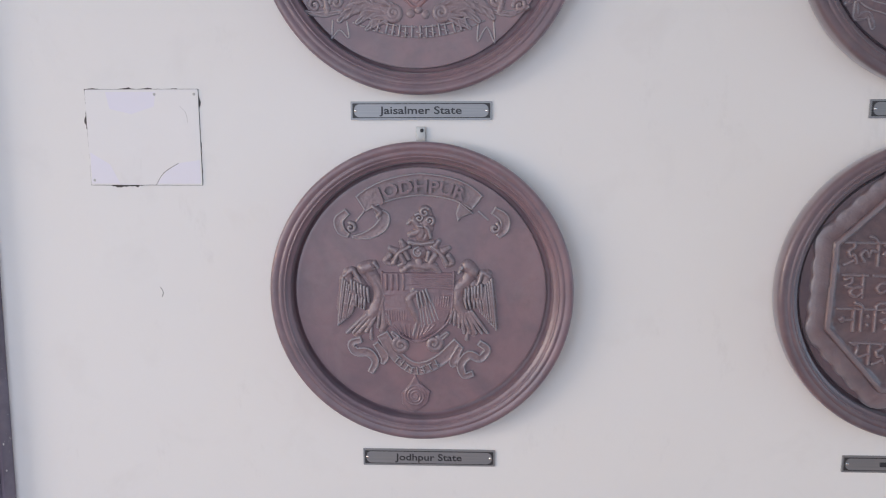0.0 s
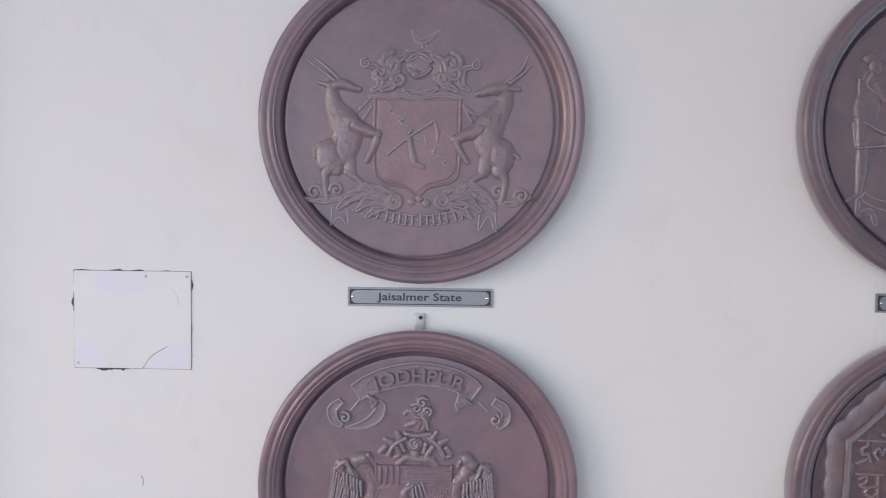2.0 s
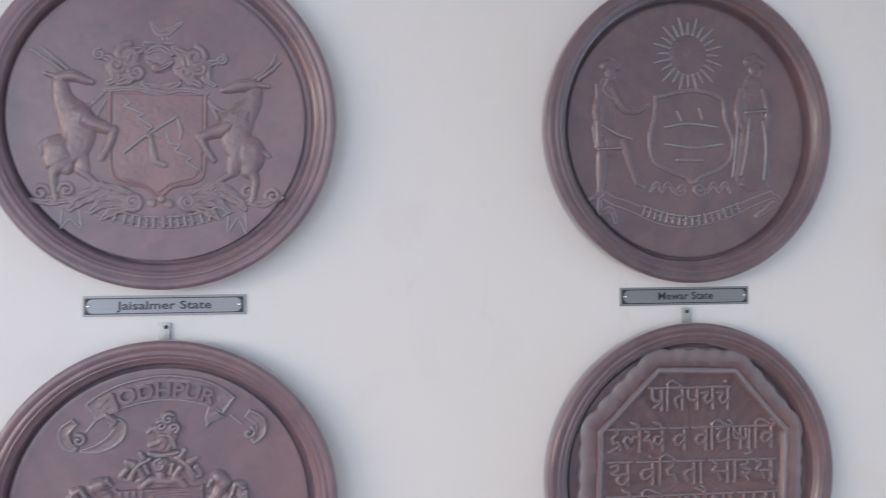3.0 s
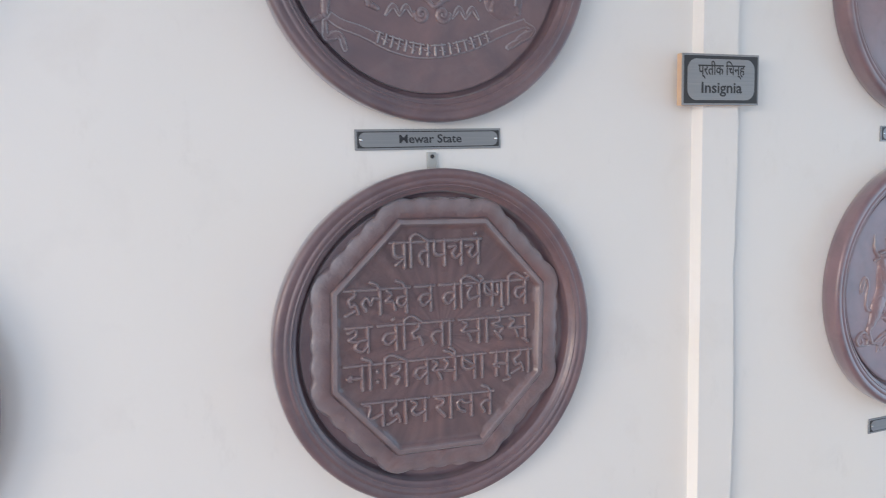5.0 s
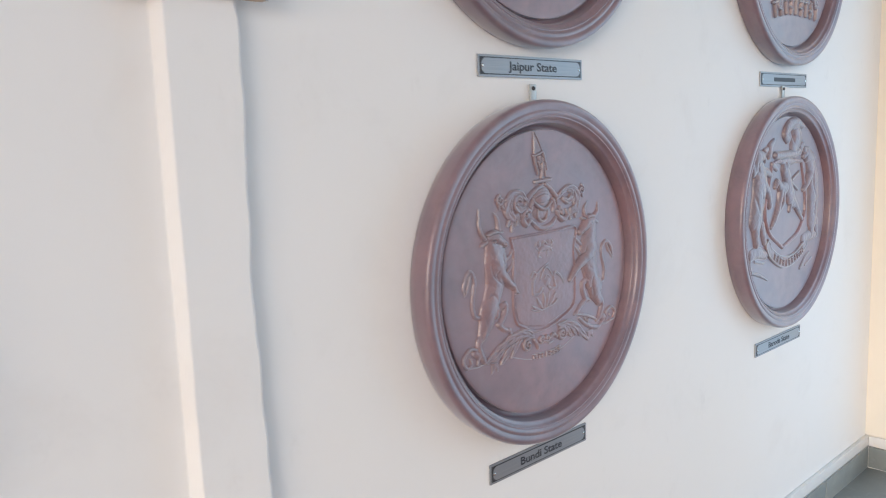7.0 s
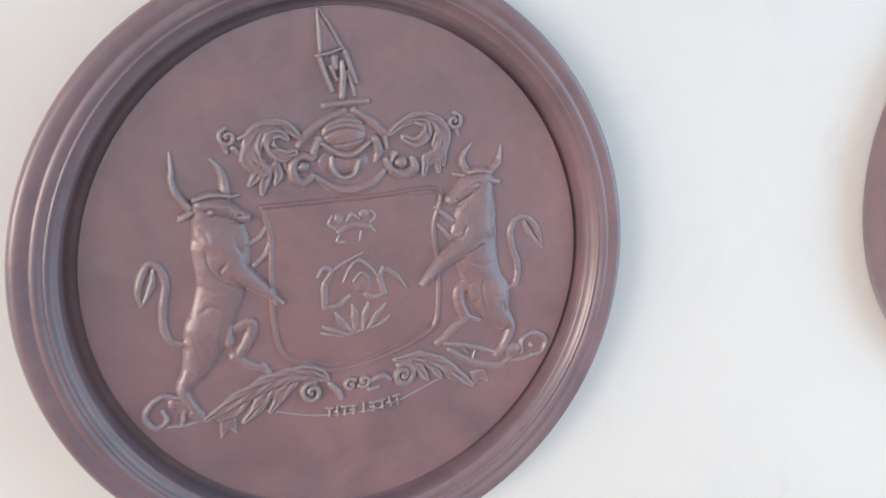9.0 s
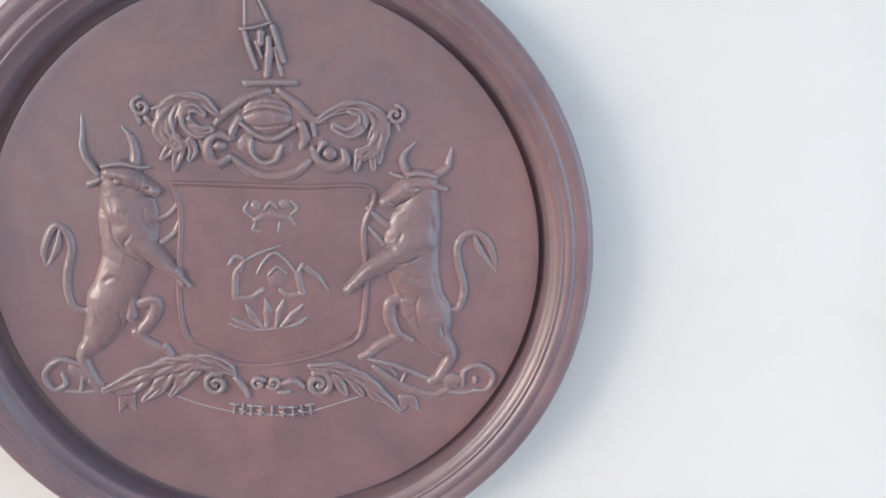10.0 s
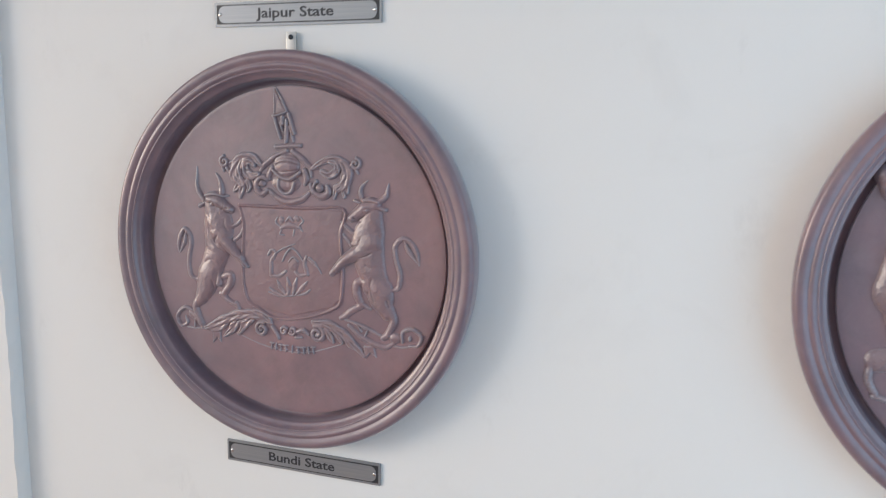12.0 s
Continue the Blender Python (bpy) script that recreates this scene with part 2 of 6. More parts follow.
def rim_mesh():
    bm = bmesh.new()
    prof = [(0.351, 0.0), (0.3545, 0.004), (0.3575, 0.020), (0.3590, 0.036), (0.3590, 0.043)]
    prof += [(0.3588, 0.047), (0.3572, 0.0510), (0.3545, 0.0538), (0.3505, 0.0550), (0.3460, 0.0546), (0.3415, 0.0532), (0.3390, 0.0518), (0.3378, 0.0516)]
    prof += [(0.3366, 0.0524), (0.3345, 0.0534), (0.3318, 0.0532), (0.3292, 0.0522), (0.3274, 0.0508), (0.3262, 0.0498), (0.3250, 0.0500), (0.3238, 0.0508), (0.3226, 0.0504)]
    prof += [(0.3214, 0.0480), (0.3190, 0.0448), (0.3155, 0.0424), (0.3130, 0.0416), (0.3118, 0.0402)]
    prof += [(0.3112, 0.032), (0.3098, 0.020), (0.3075, 0.0145), (0.302, 0.0125), (0.280, 0.0120)]
    lathe(bm, prof)
    me = bpy.data.meshes.new("rim")
    bm.to_mesh(me)
    bm.free()
    return me


def disc_mesh():
    bm = bmesh.new()
    rings = lathe(bm, [(0.297, 0.010), (0.2985, 0.016), (0.299, 0.0215), (0.2982, 0.0243), (0.2960, 0.0248), (0.2900, 0.0243), (0.2, 0.0245), (0.1, 0.0245), (0.02, 0.0245)])
    bm.faces.new(rings[-1])
    me = bpy.data.meshes.new("disc")
    bm.to_mesh(me)
    bm.free()
    return me


RIM, DISC = rim_mesh(), disc_mesh()
for me in (RIM, DISC):
    me.materials.append(MAT_FIELD)
    for p in me.polygons:
        p.use_smooth = True
    me.set_sharp_from_angle(angle=radians(50))


def medallion(col, row, label):
    e = thing("medallion", (COLS[col], -0.001, ROWS[col][row]), label, "medallion", "round coats of arms on the wall")
    for name, me in (("rim", RIM), ("disc", DISC)):
        ob = new(name, me)
        ob.parent = e
        if col == 1 or (col == 2 and name == "disc"):   # one pair is painted darker, one has redder fields with bright exposure put in
            ob.material_slots[0].link = "OBJECT"
            ob.material_slots[0].material = MAT_FIELD_DARK if col == 1 else MAT_FIELD_LIT
        if name == "disc":               # set a little off the rim's centre by hand
            ob.location = (DISC_SHIFT.get((col, row), 0.0), 0, 0)
    return e


LABELS = {
    (0, 0): "round brown cast medallion with two antelopes beside a shield",
    (0, 1): "round brown cast medallion lettered JODHPUR with eagles and shield",
    (1, 0): "round brown cast medallion with sun, shield and two figures",
    (1, 1): "round brown cast seal with octagonal frame and raised script",
    (2, 0): "round brown cast medallion with a curled banner at its foot",
    (2, 1): "round brown cast medallion with two bulls beside a shield",
    (3, 0): "round brown cast medallion with raised letters at its foot",
    (3, 1): "round brown cast medallion with horses in bold relief"}
med = {k: medallion(*k, v) for k, v in LABELS.items()}


def letters(name, body, size, mat, parent, place, depth=0.0006, label="", width=0.0, bold=0.0):
    """Lettering of the built-in font as a mesh, facing out of the wall."""
    cu = bpy.data.curves.new(name, "FONT")
    cu.body, cu.size, cu.extrude, cu.align_x, cu.align_y = body, size, depth, "CENTER", "CENTER"
    cu.offset, cu.resolution_u = bold, 3
    tmp = bpy.data.objects.new(name, cu)
    me = bpy.data.meshes.new_from_object(tmp)
    bpy.data.objects.remove(tmp)
    if width:
        xs = [v.co.x for v in me.vertices]
        k = width / (max(xs) - min(xs))
        me.transform(Matrix.Diagonal((k, 1, 1, 1)))
    me.materials.clear()
    me.materials.append(mat)
    ob = new(name, me)
    ob.matrix_basis = pose(*place, 90, 0, 0)
    ob.parent = parent
    return tagged(ob, label) if label else ob


def rounded(w, h, r, n=6):
    pts = []
    for cx, cz, a in ((w / 2 - r, h / 2 - r, 0), (-w / 2 + r, h / 2 - r, 90), (-w / 2 + r, -h / 2 + r, 180), (w / 2 - r, -h / 2 + r, 270)):
        pts += [(cx + r * math.cos(radians(a + 90 * k / n)), cz + r * math.sin(radians(a + 90 * k / n))) for k in range(n + 1)]
    return pts


def slab(bm, pts, h0, h1, inset=0.0):
    """A flat piece: outline (right, up), from h0 to h1 off the wall, the top drawn in by a share."""
    n = len(pts)
    cx, cz = sum(p[0] for p in pts) / n, sum(p[1] for p in pts) / n
    lo = [bm.verts.new((x, -h0, z)) for x, z in pts]
    hi = [bm.verts.new((cx + (x - cx) * (1 - inset), -h1, cz + (z - cz) * (1 - inset))) for x, z in pts]
    for k in range(n):
        bm.faces.new((lo[k], lo[(k + 1) % n], hi[(k + 1) % n], hi[k]))
    bm.faces.new(hi)
    bm.faces.new(lo[::-1])
    return bm


def name_plate(x, top, text, text_w=0.19):
    w, h = 0.33, 0.043
    e = thing("name_plate", (x, -0.001, top - h / 2), "small silver name plate with dark corners" + (" reading " + text if text else ", lettering worn away"), "name plate", "name plates under the medallions")
    part("plate", slab(bmesh.new(), rounded(w, h, 0.0008, 1), 0, 0.003, 0.004), MAT_PLATE, e, smooth=False)
    part("dark_border", slab(bmesh.new(), rounded(w - 0.009, h - 0.009, 0.0008, 1), 0.003, 0.0034), MAT_BLACK, e, "dark printed border", smooth=False)
    part("face", slab(bmesh.new(), rounded(w - 0.017, h - 0.013, 0.0125, 6), 0.0034, 0.0040), MAT_PLATE, e, smooth=False)
    for sx in (-1, 1):
        bm = bmesh.new()
        bmesh.ops.create_uvsphere(bm, u_segments=10, v_segments=6, radius=0.0035, matrix=Matrix.Translation((sx * (w / 2 - 0.012), -0.004, 0)) @ Matrix.Diagonal((1, 0.5, 1, 1)))
        part("screw", bm, MAT_SCREW, e, "domed chrome screw")
    if text:
        letters("lettering", text, 0.0245, MAT_GREY_TEXT, e, (0, -0.0042, 0.0), 0.0003, "dark etched lettering", 0.0128 * len(text), 0.00038)
    else:
        part("lettering", slab(bmesh.new(), rounded(0.15, 0.012, 0.002, 2), 0.004, 0.0044), MAT_GREY_TEXT, e, "worn unreadable lettering", smooth=False)
    return e


NAMES = (("Jaisalmer State", "Jodhpur State"), ("Mewar State", None), ("Jaipur State", "Bundi State"), (None, "Baroda State"))
PLATES = ((0.0, 1.592, 0.014, 0.737), (1.1865, 1.594, 1.192, 0.737), (2.681, 1.592, 2.680, 0.761), (3.884, 1.592, 3.884, 0.764))
for (x0, z0, x1, z1), pair in zip(PLATES, NAMES):
    name_plate(x0, z0, pair[0])
    name_plate(x1, z1, pair[1])


MAT_BEAD = wall_paint("scuffed_bead", (0.72, 0.71, 0.70), (0.76, 0.74, 0.72), (0.50, 0.48, 0.46))


# ---- pilasters on the wall, skirting ----
def pilaster(name, x0, x1, d, label):
    bm = bmesh.new()
    n = 260
    rows = []
    for k in range(n + 1):
        z = 0.15 + (TOP - 0.15) * k / n
        j = [noise.noise((s * 7.3, z * 4.0, 1.7)) * 0.003 + noise.noise((s * 3.1, z * 21.0, 4.2)) * 0.0018 - max(0.0, noise.noise((s * 5.7, z * 9.0, 8.8)) - 0.25) * 0.012 for s in (1, 2)]
        rows.append([bm.verts.new(p) for p in ((x0 - 0.001, 0.002, z), (x0 + 0.001 + j[0] * 0.3, -d * 0.6, z), (x0 + 0.006 + j[0] * 0.4, -d, z),
                                               (x1 - 0.004 + j[1] * 2.6, -d, z), (x1 + j[1] * 2.6, -d + 0.005, z), (x1 + 0.003, 0.002, z))])
    for a, b in zip(rows, rows[1:]):
        for k in range(5):
            bm.faces.new((a[k], a[k + 1], b[k + 1], b[k]))
    return tagged(part(name, bm, MAT_WALL), label, kind="structure")


pilaster("pilaster_1", 1.874, 1.992, 0.031, "flat plaster pilaster with chipped edges")


def door_frame(x, lean):
    """A moulded wooden jamb beside the wall: profile (right, out) carried up to the ceiling, leaning a little."""
    profile = ((-0.076, 0.0), (-0.076, 0.030), (-0.070, 0.046), (-0.063, 0.050), (-0.058, 0.046), (-0.056, 0.038), (-0.050, 0.041), (-0.044, 0.050), (-0.036, 0.056),
               (-0.028, 0.054), (-0.022, 0.046), (-0.020, 0.036), (-0.014, 0.038), (-0.009, 0.037), (-0.004, 0.031), (0.0, 0.022), (0.0, 0.0))
    bm, rows, n = bmesh.new(), [], 70
    for k in range(n + 1):
        z = TR + (TOP - TR) * k / n
        w = noise.noise((0.4, z * 5.0, 2.2)) * 0.0015
        rows.append([bm.verts.new((x + lean * (z - 1.9) + u * 0.8 + w, 0.001 - d, z)) for u, d in profile])
    for a, b in zip(rows, rows[1:]):
        for k in range(len(profile) - 1):
            bm.faces.new((a[k], a[k + 1], b[k + 1], b[k]))
    bm.faces.new(rows[0])
    bm.faces.new(rows[-1][::-1])
    return tagged(part("trim_door_frame", bm, MAT_JAMB), "glossy grey-purple moulded wooden door frame with chipped edges", kind="structure")


SK, TR = 0.134, 0.176                    # tops of the skirting and of the plaster bead
base = structure("baseboard", [((WEST, -0.019, FLOOR), (EAST, 0.0, SK - 0.002)), ((EAST - 0.019, DOOR_E[1], FLOOR), (EAST, -0.019, SK - 0.002))], MAT_MORTAR, "grey stone skirting with pale joints")
STONE_L = 0.43


def skirting_stone(lo, hi):
    bm = bmesh.new()
    box(bm, lo, hi, 0.002)
    return part("stone", bm, MAT_STONE, base)


x = EAST - 0.024
while x > EAST - 6.0:
    skirting_stone((x - STONE_L + 0.003, -0.022, FLOOR + 0.004), (x, -0.0185, SK))
    x -= STONE_L
skirting_stone((WEST, -0.022, FLOOR + 0.004), (x, -0.0185, SK))
skirting_stone((EAST - 0.022, DOOR_E[1], FLOOR + 0.004), (EAST - 0.0185, -0.0225, SK))
structure("trim", [((WEST, -0.017, SK), (EAST, 0.0, TR)), ((EAST - 0.017, DOOR_E[1], SK), (EAST, -0.017, TR))], MAT_BEAD, "white plaster bead over the skirting, scuffed", 0.006)
door_frame(-1.027, 0.022)

# ---- the sign on the pilaster ----
e = thing("sign", (1.918, -0.0315, 1.702), "silver sign with dark border on a pale wooden block, lettered Insignia", "sign")
MAT_WOOD = stone("pale_wood", (0.62, 0.42, 0.28), (0.70, 0.50, 0.34), 12.0, 0.6)
part("backing_block", slab(bmesh.new(), rounded(0.230, 0.120, 0.001, 1), 0, 0.016), MAT_WOOD, e, "pale wooden backing block", smooth=False)
part("plate", slab(bmesh.new(), rounded(0.230, 0.120, 0.001, 1), 0.016, 0.019, 0.003), MAT_PLATE, e, smooth=False)
part("dark_border", slab(bmesh.new(), rounded(0.221, 0.111, 0.001, 1), 0.019, 0.0194), MAT_BLACK, e, "dark printed border", smooth=False)
part("face", slab(bmesh.new(), rounded(0.202, 0.096, 0.026, 8), 0.0194, 0.020), MAT_PLATE, e, smooth=False)
letters("lettering", "Insignia", 0.036, MAT_BLACK, e, (0, -0.0202, -0.020), 0.0003, "dark lettering", 0.122, 0.0006)
letters("lettering", "प्रतीक िचन्ह", 0.036, MAT_BLACK, e, (0, -0.0202, 0.022), 0.0003, "dark lettering", 0.140, 0.0004)


# ---- relief tools: millimetres from a medallion's centre, heights above its disc ----
def smooth_path(pts, n=5):
    p = [Vector((x, z)) for x, z in pts]
    if len(p) == 2:
        return [p[0].lerp(p[1], k / n) for k in range(n + 1)]
    ext, out = [p[0] * 2 - p[1], *p, p[-1] * 2 - p[-2]], []
    for i in range(1, len(ext) - 2):
        a, b, c, d = ext[i - 1:i + 3]
        for k in range(n):
            t = k / n
            out.append(0.5 * (2 * b + (c - a) * t + (2 * a - 5 * b + 4 * c - d) * t * t + (3 * b - a - 3 * c + d) * t ** 3))
    return out + [p[-1]]


class Clay:
    """A sheet of modelling clay: forms are laid on, pressed into each other and cut, in order."""

    def __init__(self, relief=1.0, pitch=1.2):
        self.relief, self.pitch, self.steps = relief, pitch, []

    def lay(self, pts, reach, form, blend):
        xs, zs = [p[0] for p in pts], [p[1] for p in pts]
        self.steps.append((min(xs) - reach, max(xs) + reach, min(zs) - reach, max(zs) + reach, form, blend))

    def heights(self):
        g = self.pitch
        x0, x1 = min(s[0] for s in self.steps) - 2, max(s[1] for s in self.steps) + 2
        z0, z1 = min(s[2] for s in self.steps) - 2, max(s[3] for s in self.steps) + 2
        xs, zs = np.arange(x0, x1 + g, g), np.arange(z0, z1 + g, g)
        f = np.full((len(zs), len(xs)), -3.0)
        for a, b, c, d, form, blend in self.steps:
            i0, i1, j0, j1 = int((a - x0) / g), int((b - x0) / g) + 2, int((c - z0) / g), int((d - z0) / g) + 2
            u, v = np.meshgrid(xs[i0:i1], zs[j0:j1])
            old, shape = f[j0:j1, i0:i1], form(u, v)
            if blend is None:            # a cut
                f[j0:j1, i0:i1] = old - shape * np.clip((old + 1.5) / 2, 0, 1)
            else:
                w = np.clip(0.5 + 0.5 * (shape - old) / blend, 0, 1)
                f[j0:j1, i0:i1] = old + (shape - old) * w + blend * w * (1 - w)
        p = np.pad(f, 1, mode="edge")
        near = p[:-2, 1:-1] + p[2:, 1:-1] + p[1:-1, :-2] + p[1:-1, 2:]
        f = 0.6 * f + 0.1 * near
        marks, rng = np.zeros(f.shape), np.random.default_rng(len(self.steps))
        for size, deep in ((7.0, 0.45), (3.0, 0.25)):      # finger and tool marks
            n = int(max(xs[-1] - xs[0], zs[-1] - zs[0]) / size) + 3
            net, u, v = rng.uniform(-1, 1, (n, n)), (xs - xs[0]) / size, (zs - zs[0]) / size
            i, j, s, t = u.astype(int), v.astype(int), u % 1, v % 1
            s, t = (s * s * (3 - 2 * s))[None, :], (t * t * (3 - 2 * t))[:, None]
            low = net[np.ix_(j, i)] * (1 - s) + net[np.ix_(j, i + 1)] * s
            top = net[np.ix_(j + 1, i)] * (1 - s) + net[np.ix_(j + 1, i + 1)] * s
            marks += deep * (low * (1 - t) + top * t)
        f += marks * np.clip(f / 4, 0, 1)
        return xs, zs, np.where(f > 0, f * self.relief, f)


def along(pts, n=5):
    """Points along a smooth path and how far each is on the way, 0 to 1."""
    path = np.array([tuple(p) for p in smooth_path(pts, n)])
    return path, np.linspace(0, 1, len(path))


def nearest(u, v, path, *values):
    """Distance from the path, signed side, and each value taken over from the nearest place on it."""
    best, side, got = np.full(u.shape, 1e9), np.zeros(u.shape), [np.zeros(u.shape) for _ in values]
    for i in range(len(path) - 1):
        (ax, az), (bx, bz) = path[i], path[i + 1]
        dx, dz = bx - ax, bz - az
        q = dx * dx + dz * dz
        if q < 1e-9:
            continue
        t = np.clip(((u - ax) * dx + (v - az) * dz) / q, 0, 1)
        d = np.hypot(u - ax - t * dx, v - az - t * dz)
        m = d < best
        best = np.where(m, d, best)
        side = np.where(m, np.sign((v - az) * dx - (u - ax) * dz), side)
        for k, val in enumerate(values):
            got[k] = np.where(m, val[i] + (val[i + 1] - val[i]) * t, got[k])
    return (best, side, *got)


def spread(values, n):
    v = np.atleast_1d(np.array(values, float))
    return np.interp(np.linspace(0, 1, n), np.linspace(0, 1, len(v)), v) if len(v) > 1 else np.full(n, v[0])


def limb(c, pts, r, h, blend=2.5, full=0.6):
    """A rounded form along a path, its half-width and height given at even steps."""
    path, _ = along(pts)
    rr, hh = spread(r, len(path)), spread(h, len(path))

    def form(u, v):
        d, _, rad, top = nearest(u, v, path, rr, hh)
        q = d / rad
        return np.where(q < 1, top * np.power(np.clip(1 - q * q, 0, 1), full), -(d - rad) * 1.8)
    c.lay(path, max(rr) + 5, form, blend)


def stroke(c, pts, w, h, blend=1.0):
    limb(c, pts, w, h, blend, 0.5)


def groove(c, pts, w, deep):
    """A line cut with the modelling tool, running out at both ends."""
    path, t = along(pts)
    dd = deep * np.sqrt(np.clip(np.minimum(t, 1 - t) * 5, 0.1, 1))

    def form(u, v):
        d, _, cut = nearest(u, v, path, dd)
        return cut * np.exp(-(d / w) ** 2)
    c.lay(path, w * 2.5, form, None)


def ribbon(c, pts, w, h):
    """A flat band with square ends and crisp, slightly turned-up edges."""
    path, _ = along(pts)
    way = np.gradient(path, axis=0)
    way /= np.maximum(np.hypot(way[:, 0], way[:, 1]), 1e-6)[:, None]
    off = np.stack([-way[:, 1], way[:, 0]], 1) * spread(w, len(path))[:, None]
    plaque(c, [tuple(p) for p in (*(path + off), *(path - off)[::-1])], h, 0, 0.28)


def leaf(c, pts, w, h):
    """An acanthus leaf: a swelling body with lobed edges, a rib and fanning tool marks."""
    path, t = along(pts)
    rr = spread(w, len(path)) * 1.08
    size = np.hypot(*np.diff(path, axis=0).T).sum()

    def form(u, v):
        d, side, rad, s = nearest(u, v, path, rr, t)
        lobe = 1 + 0.20 * np.abs(np.sin(s * size / 11 + (side > 0) * 1.3)) - 0.10
        q = d / (rad * lobe)
        cup = 0.80 + 0.28 * q * q - 0.16 * np.exp(-(q / 0.13) ** 2)
        veins = 0.07 * np.sin(q * 9 - s * size / 4.5)
        return np.where(q < 1, h * (cup + veins) * np.power(np.clip(1 - q ** 4, 0, 1), 0.55), -(d - rad * lobe) * 2.2)
    c.lay(path, max(rr) * 1.2 + 5, form, 0.8)


def blob(c, u, v, ru, rv, h, rot=0, blend=1.6):
    """A rounded boss."""
    ca, sa, big, small = math.cos(radians(rot)), math.sin(radians(rot)), max(ru, rv), min(ru, rv)

    def form(x, z):
        a, b = (x - u) * ca + (z - v) * sa, (z - v) * ca - (x - u) * sa
        q = np.hypot(a / ru, b / rv)
        return np.where(q < 1, h * np.sqrt(np.clip(1 - q * q, 0, 1)), -(q - 1) * small * 1.8)
    c.lay([(u, v)], big * (1 + 5 / small), form, blend)


def plaque(c, pts, h, edge=0, lip=0.0):
    """A flat raised field with an eased, faintly domed face."""
    n = len(pts)
    path = np.array([*pts, pts[0]], float)

    def form(u, v):
        inside = np.zeros(u.shape, bool)
        for i in range(n):
            (ax, az), (bx, bz) = path[i], path[i + 1]
            if az != bz:
                inside ^= ((az > v) != (bz > v)) & (u < (bx - ax) * (v - az) / (bz - az) + ax)
        d = nearest(u, v, path)[0]
        return np.where(inside, h * np.power(np.clip(d / 2.0, 0, 1), 0.5) * (1 - lip + lip * np.exp(-((d - 2.2) / 3.5) ** 2)) + edge * np.clip(d / 40, 0, 1), -d * 3)
    c.lay(pts, 5, form, 0.5)


def curl(c, u, v, r, turns, w, h, a0=0, sgn=1):
    """A volute that winds in to a bead."""
    n = max(6, int(turns * 9))
    pts = []
    for k in range(n + 1):
        t = k / n
        a = radians(a0) + sgn * turns * math.tau * t
        rr = r * (1 - 0.82 * t)
        pts.append((u + rr * math.cos(a), v + rr * math.sin(a)))
    limb(c, pts, (w * 1.1, w * 1.1, w * 0.8), (h * 0.85, h, h * 0.9), 0.5, 0.45)
    blob(c, u, v, w * 0.8, w * 0.8, h * 0.8)


def feathers(c, a, b, d, e, n, w, h):
    """A row of overlapping feathers that goes over from a-b to d-e, each with a blunt end and a quill line."""
    for k in range(n):
        t = k / max(1, n - 1)
        p, q = Vector(a).lerp(Vector(d), t), Vector(b).lerp(Vector(e), t)
        m = p.lerp(q, 0.5) + Vector((noise.noise((k, t, 0.3)) * 2, 0))
        limb(c, (tuple(p), tuple(m), tuple(q)), (w * 0.9, w, w * 0.7), (h * 0.9, h, h * 0.8), 0.9, 0.35)
        groove(c, (tuple(p), tuple(m), tuple(q)), w * 0.22, 1.0)
        groove(c, (tuple(p + Vector((w, 0))), tuple(m + Vector((w, 0))), tuple(q + Vector((w, 0)))), w * 0.28, 1.8)


def bars(c, pts, size, h, n):
    """Worn lettering along a path, as plain upright and level bars."""
    path = smooth_path(pts, 12)
    for k in range(n):
        p = path[int((k + 0.5) / n * (len(path) - 1))]
        q = path[min(len(path) - 1, int((k + 0.5) / n * (len(path) - 1)) + 1)]
        d = (q - p).normalized() if (q - p).length else Vector((1, 0))
        up = Vector((-d.y, d.x))
        stroke(c, (tuple(p - up * size), tuple(p + up * size)), size * 0.26, h, 0.4)
        if k % 3 != 1:
            stroke(c, (tuple(p + up * size * 0.9 - d * size * 0.7), tuple(p + up * size * 0.9 + d * size * 0.7)), size * 0.22, h, 0.4)
        if k % 2:
            stroke(c, (tuple(p - d * size * 0.6), tuple(p + d * size * 0.4 - up * size * 0.4)), size * 0.24, h - 1, 0.4)


def rays(c, u, v, r0, r1, n):
    for k in range(n):
        a = k * math.tau / n
        r = r1 * (1.0 if k % 2 else 0.86)
        stroke(c, ((u + r0 * math.cos(a), v + r0 * math.sin(a)), (u + r * math.cos(a), v + r * math.sin(a))), (4.2, 3.4, 1.2), 5)


def arc_letters(name, body, size, parent, radius, centre_z, label, width):
    """Raised capitals bent along an arc of that radius, in metres."""
    ob = letters(name, body, size, MAT_FIELD, parent, (0, -(DISC_H + 0.0095), 0), 0.0055, label, width, 0.0009)
    for vert in ob.data.vertices:
        x, y, z = vert.co
        a = x / radius
        vert.co = ((radius + y) * math.sin(a), centre_z + (radius + y) * math.cos(a), z)
    return ob


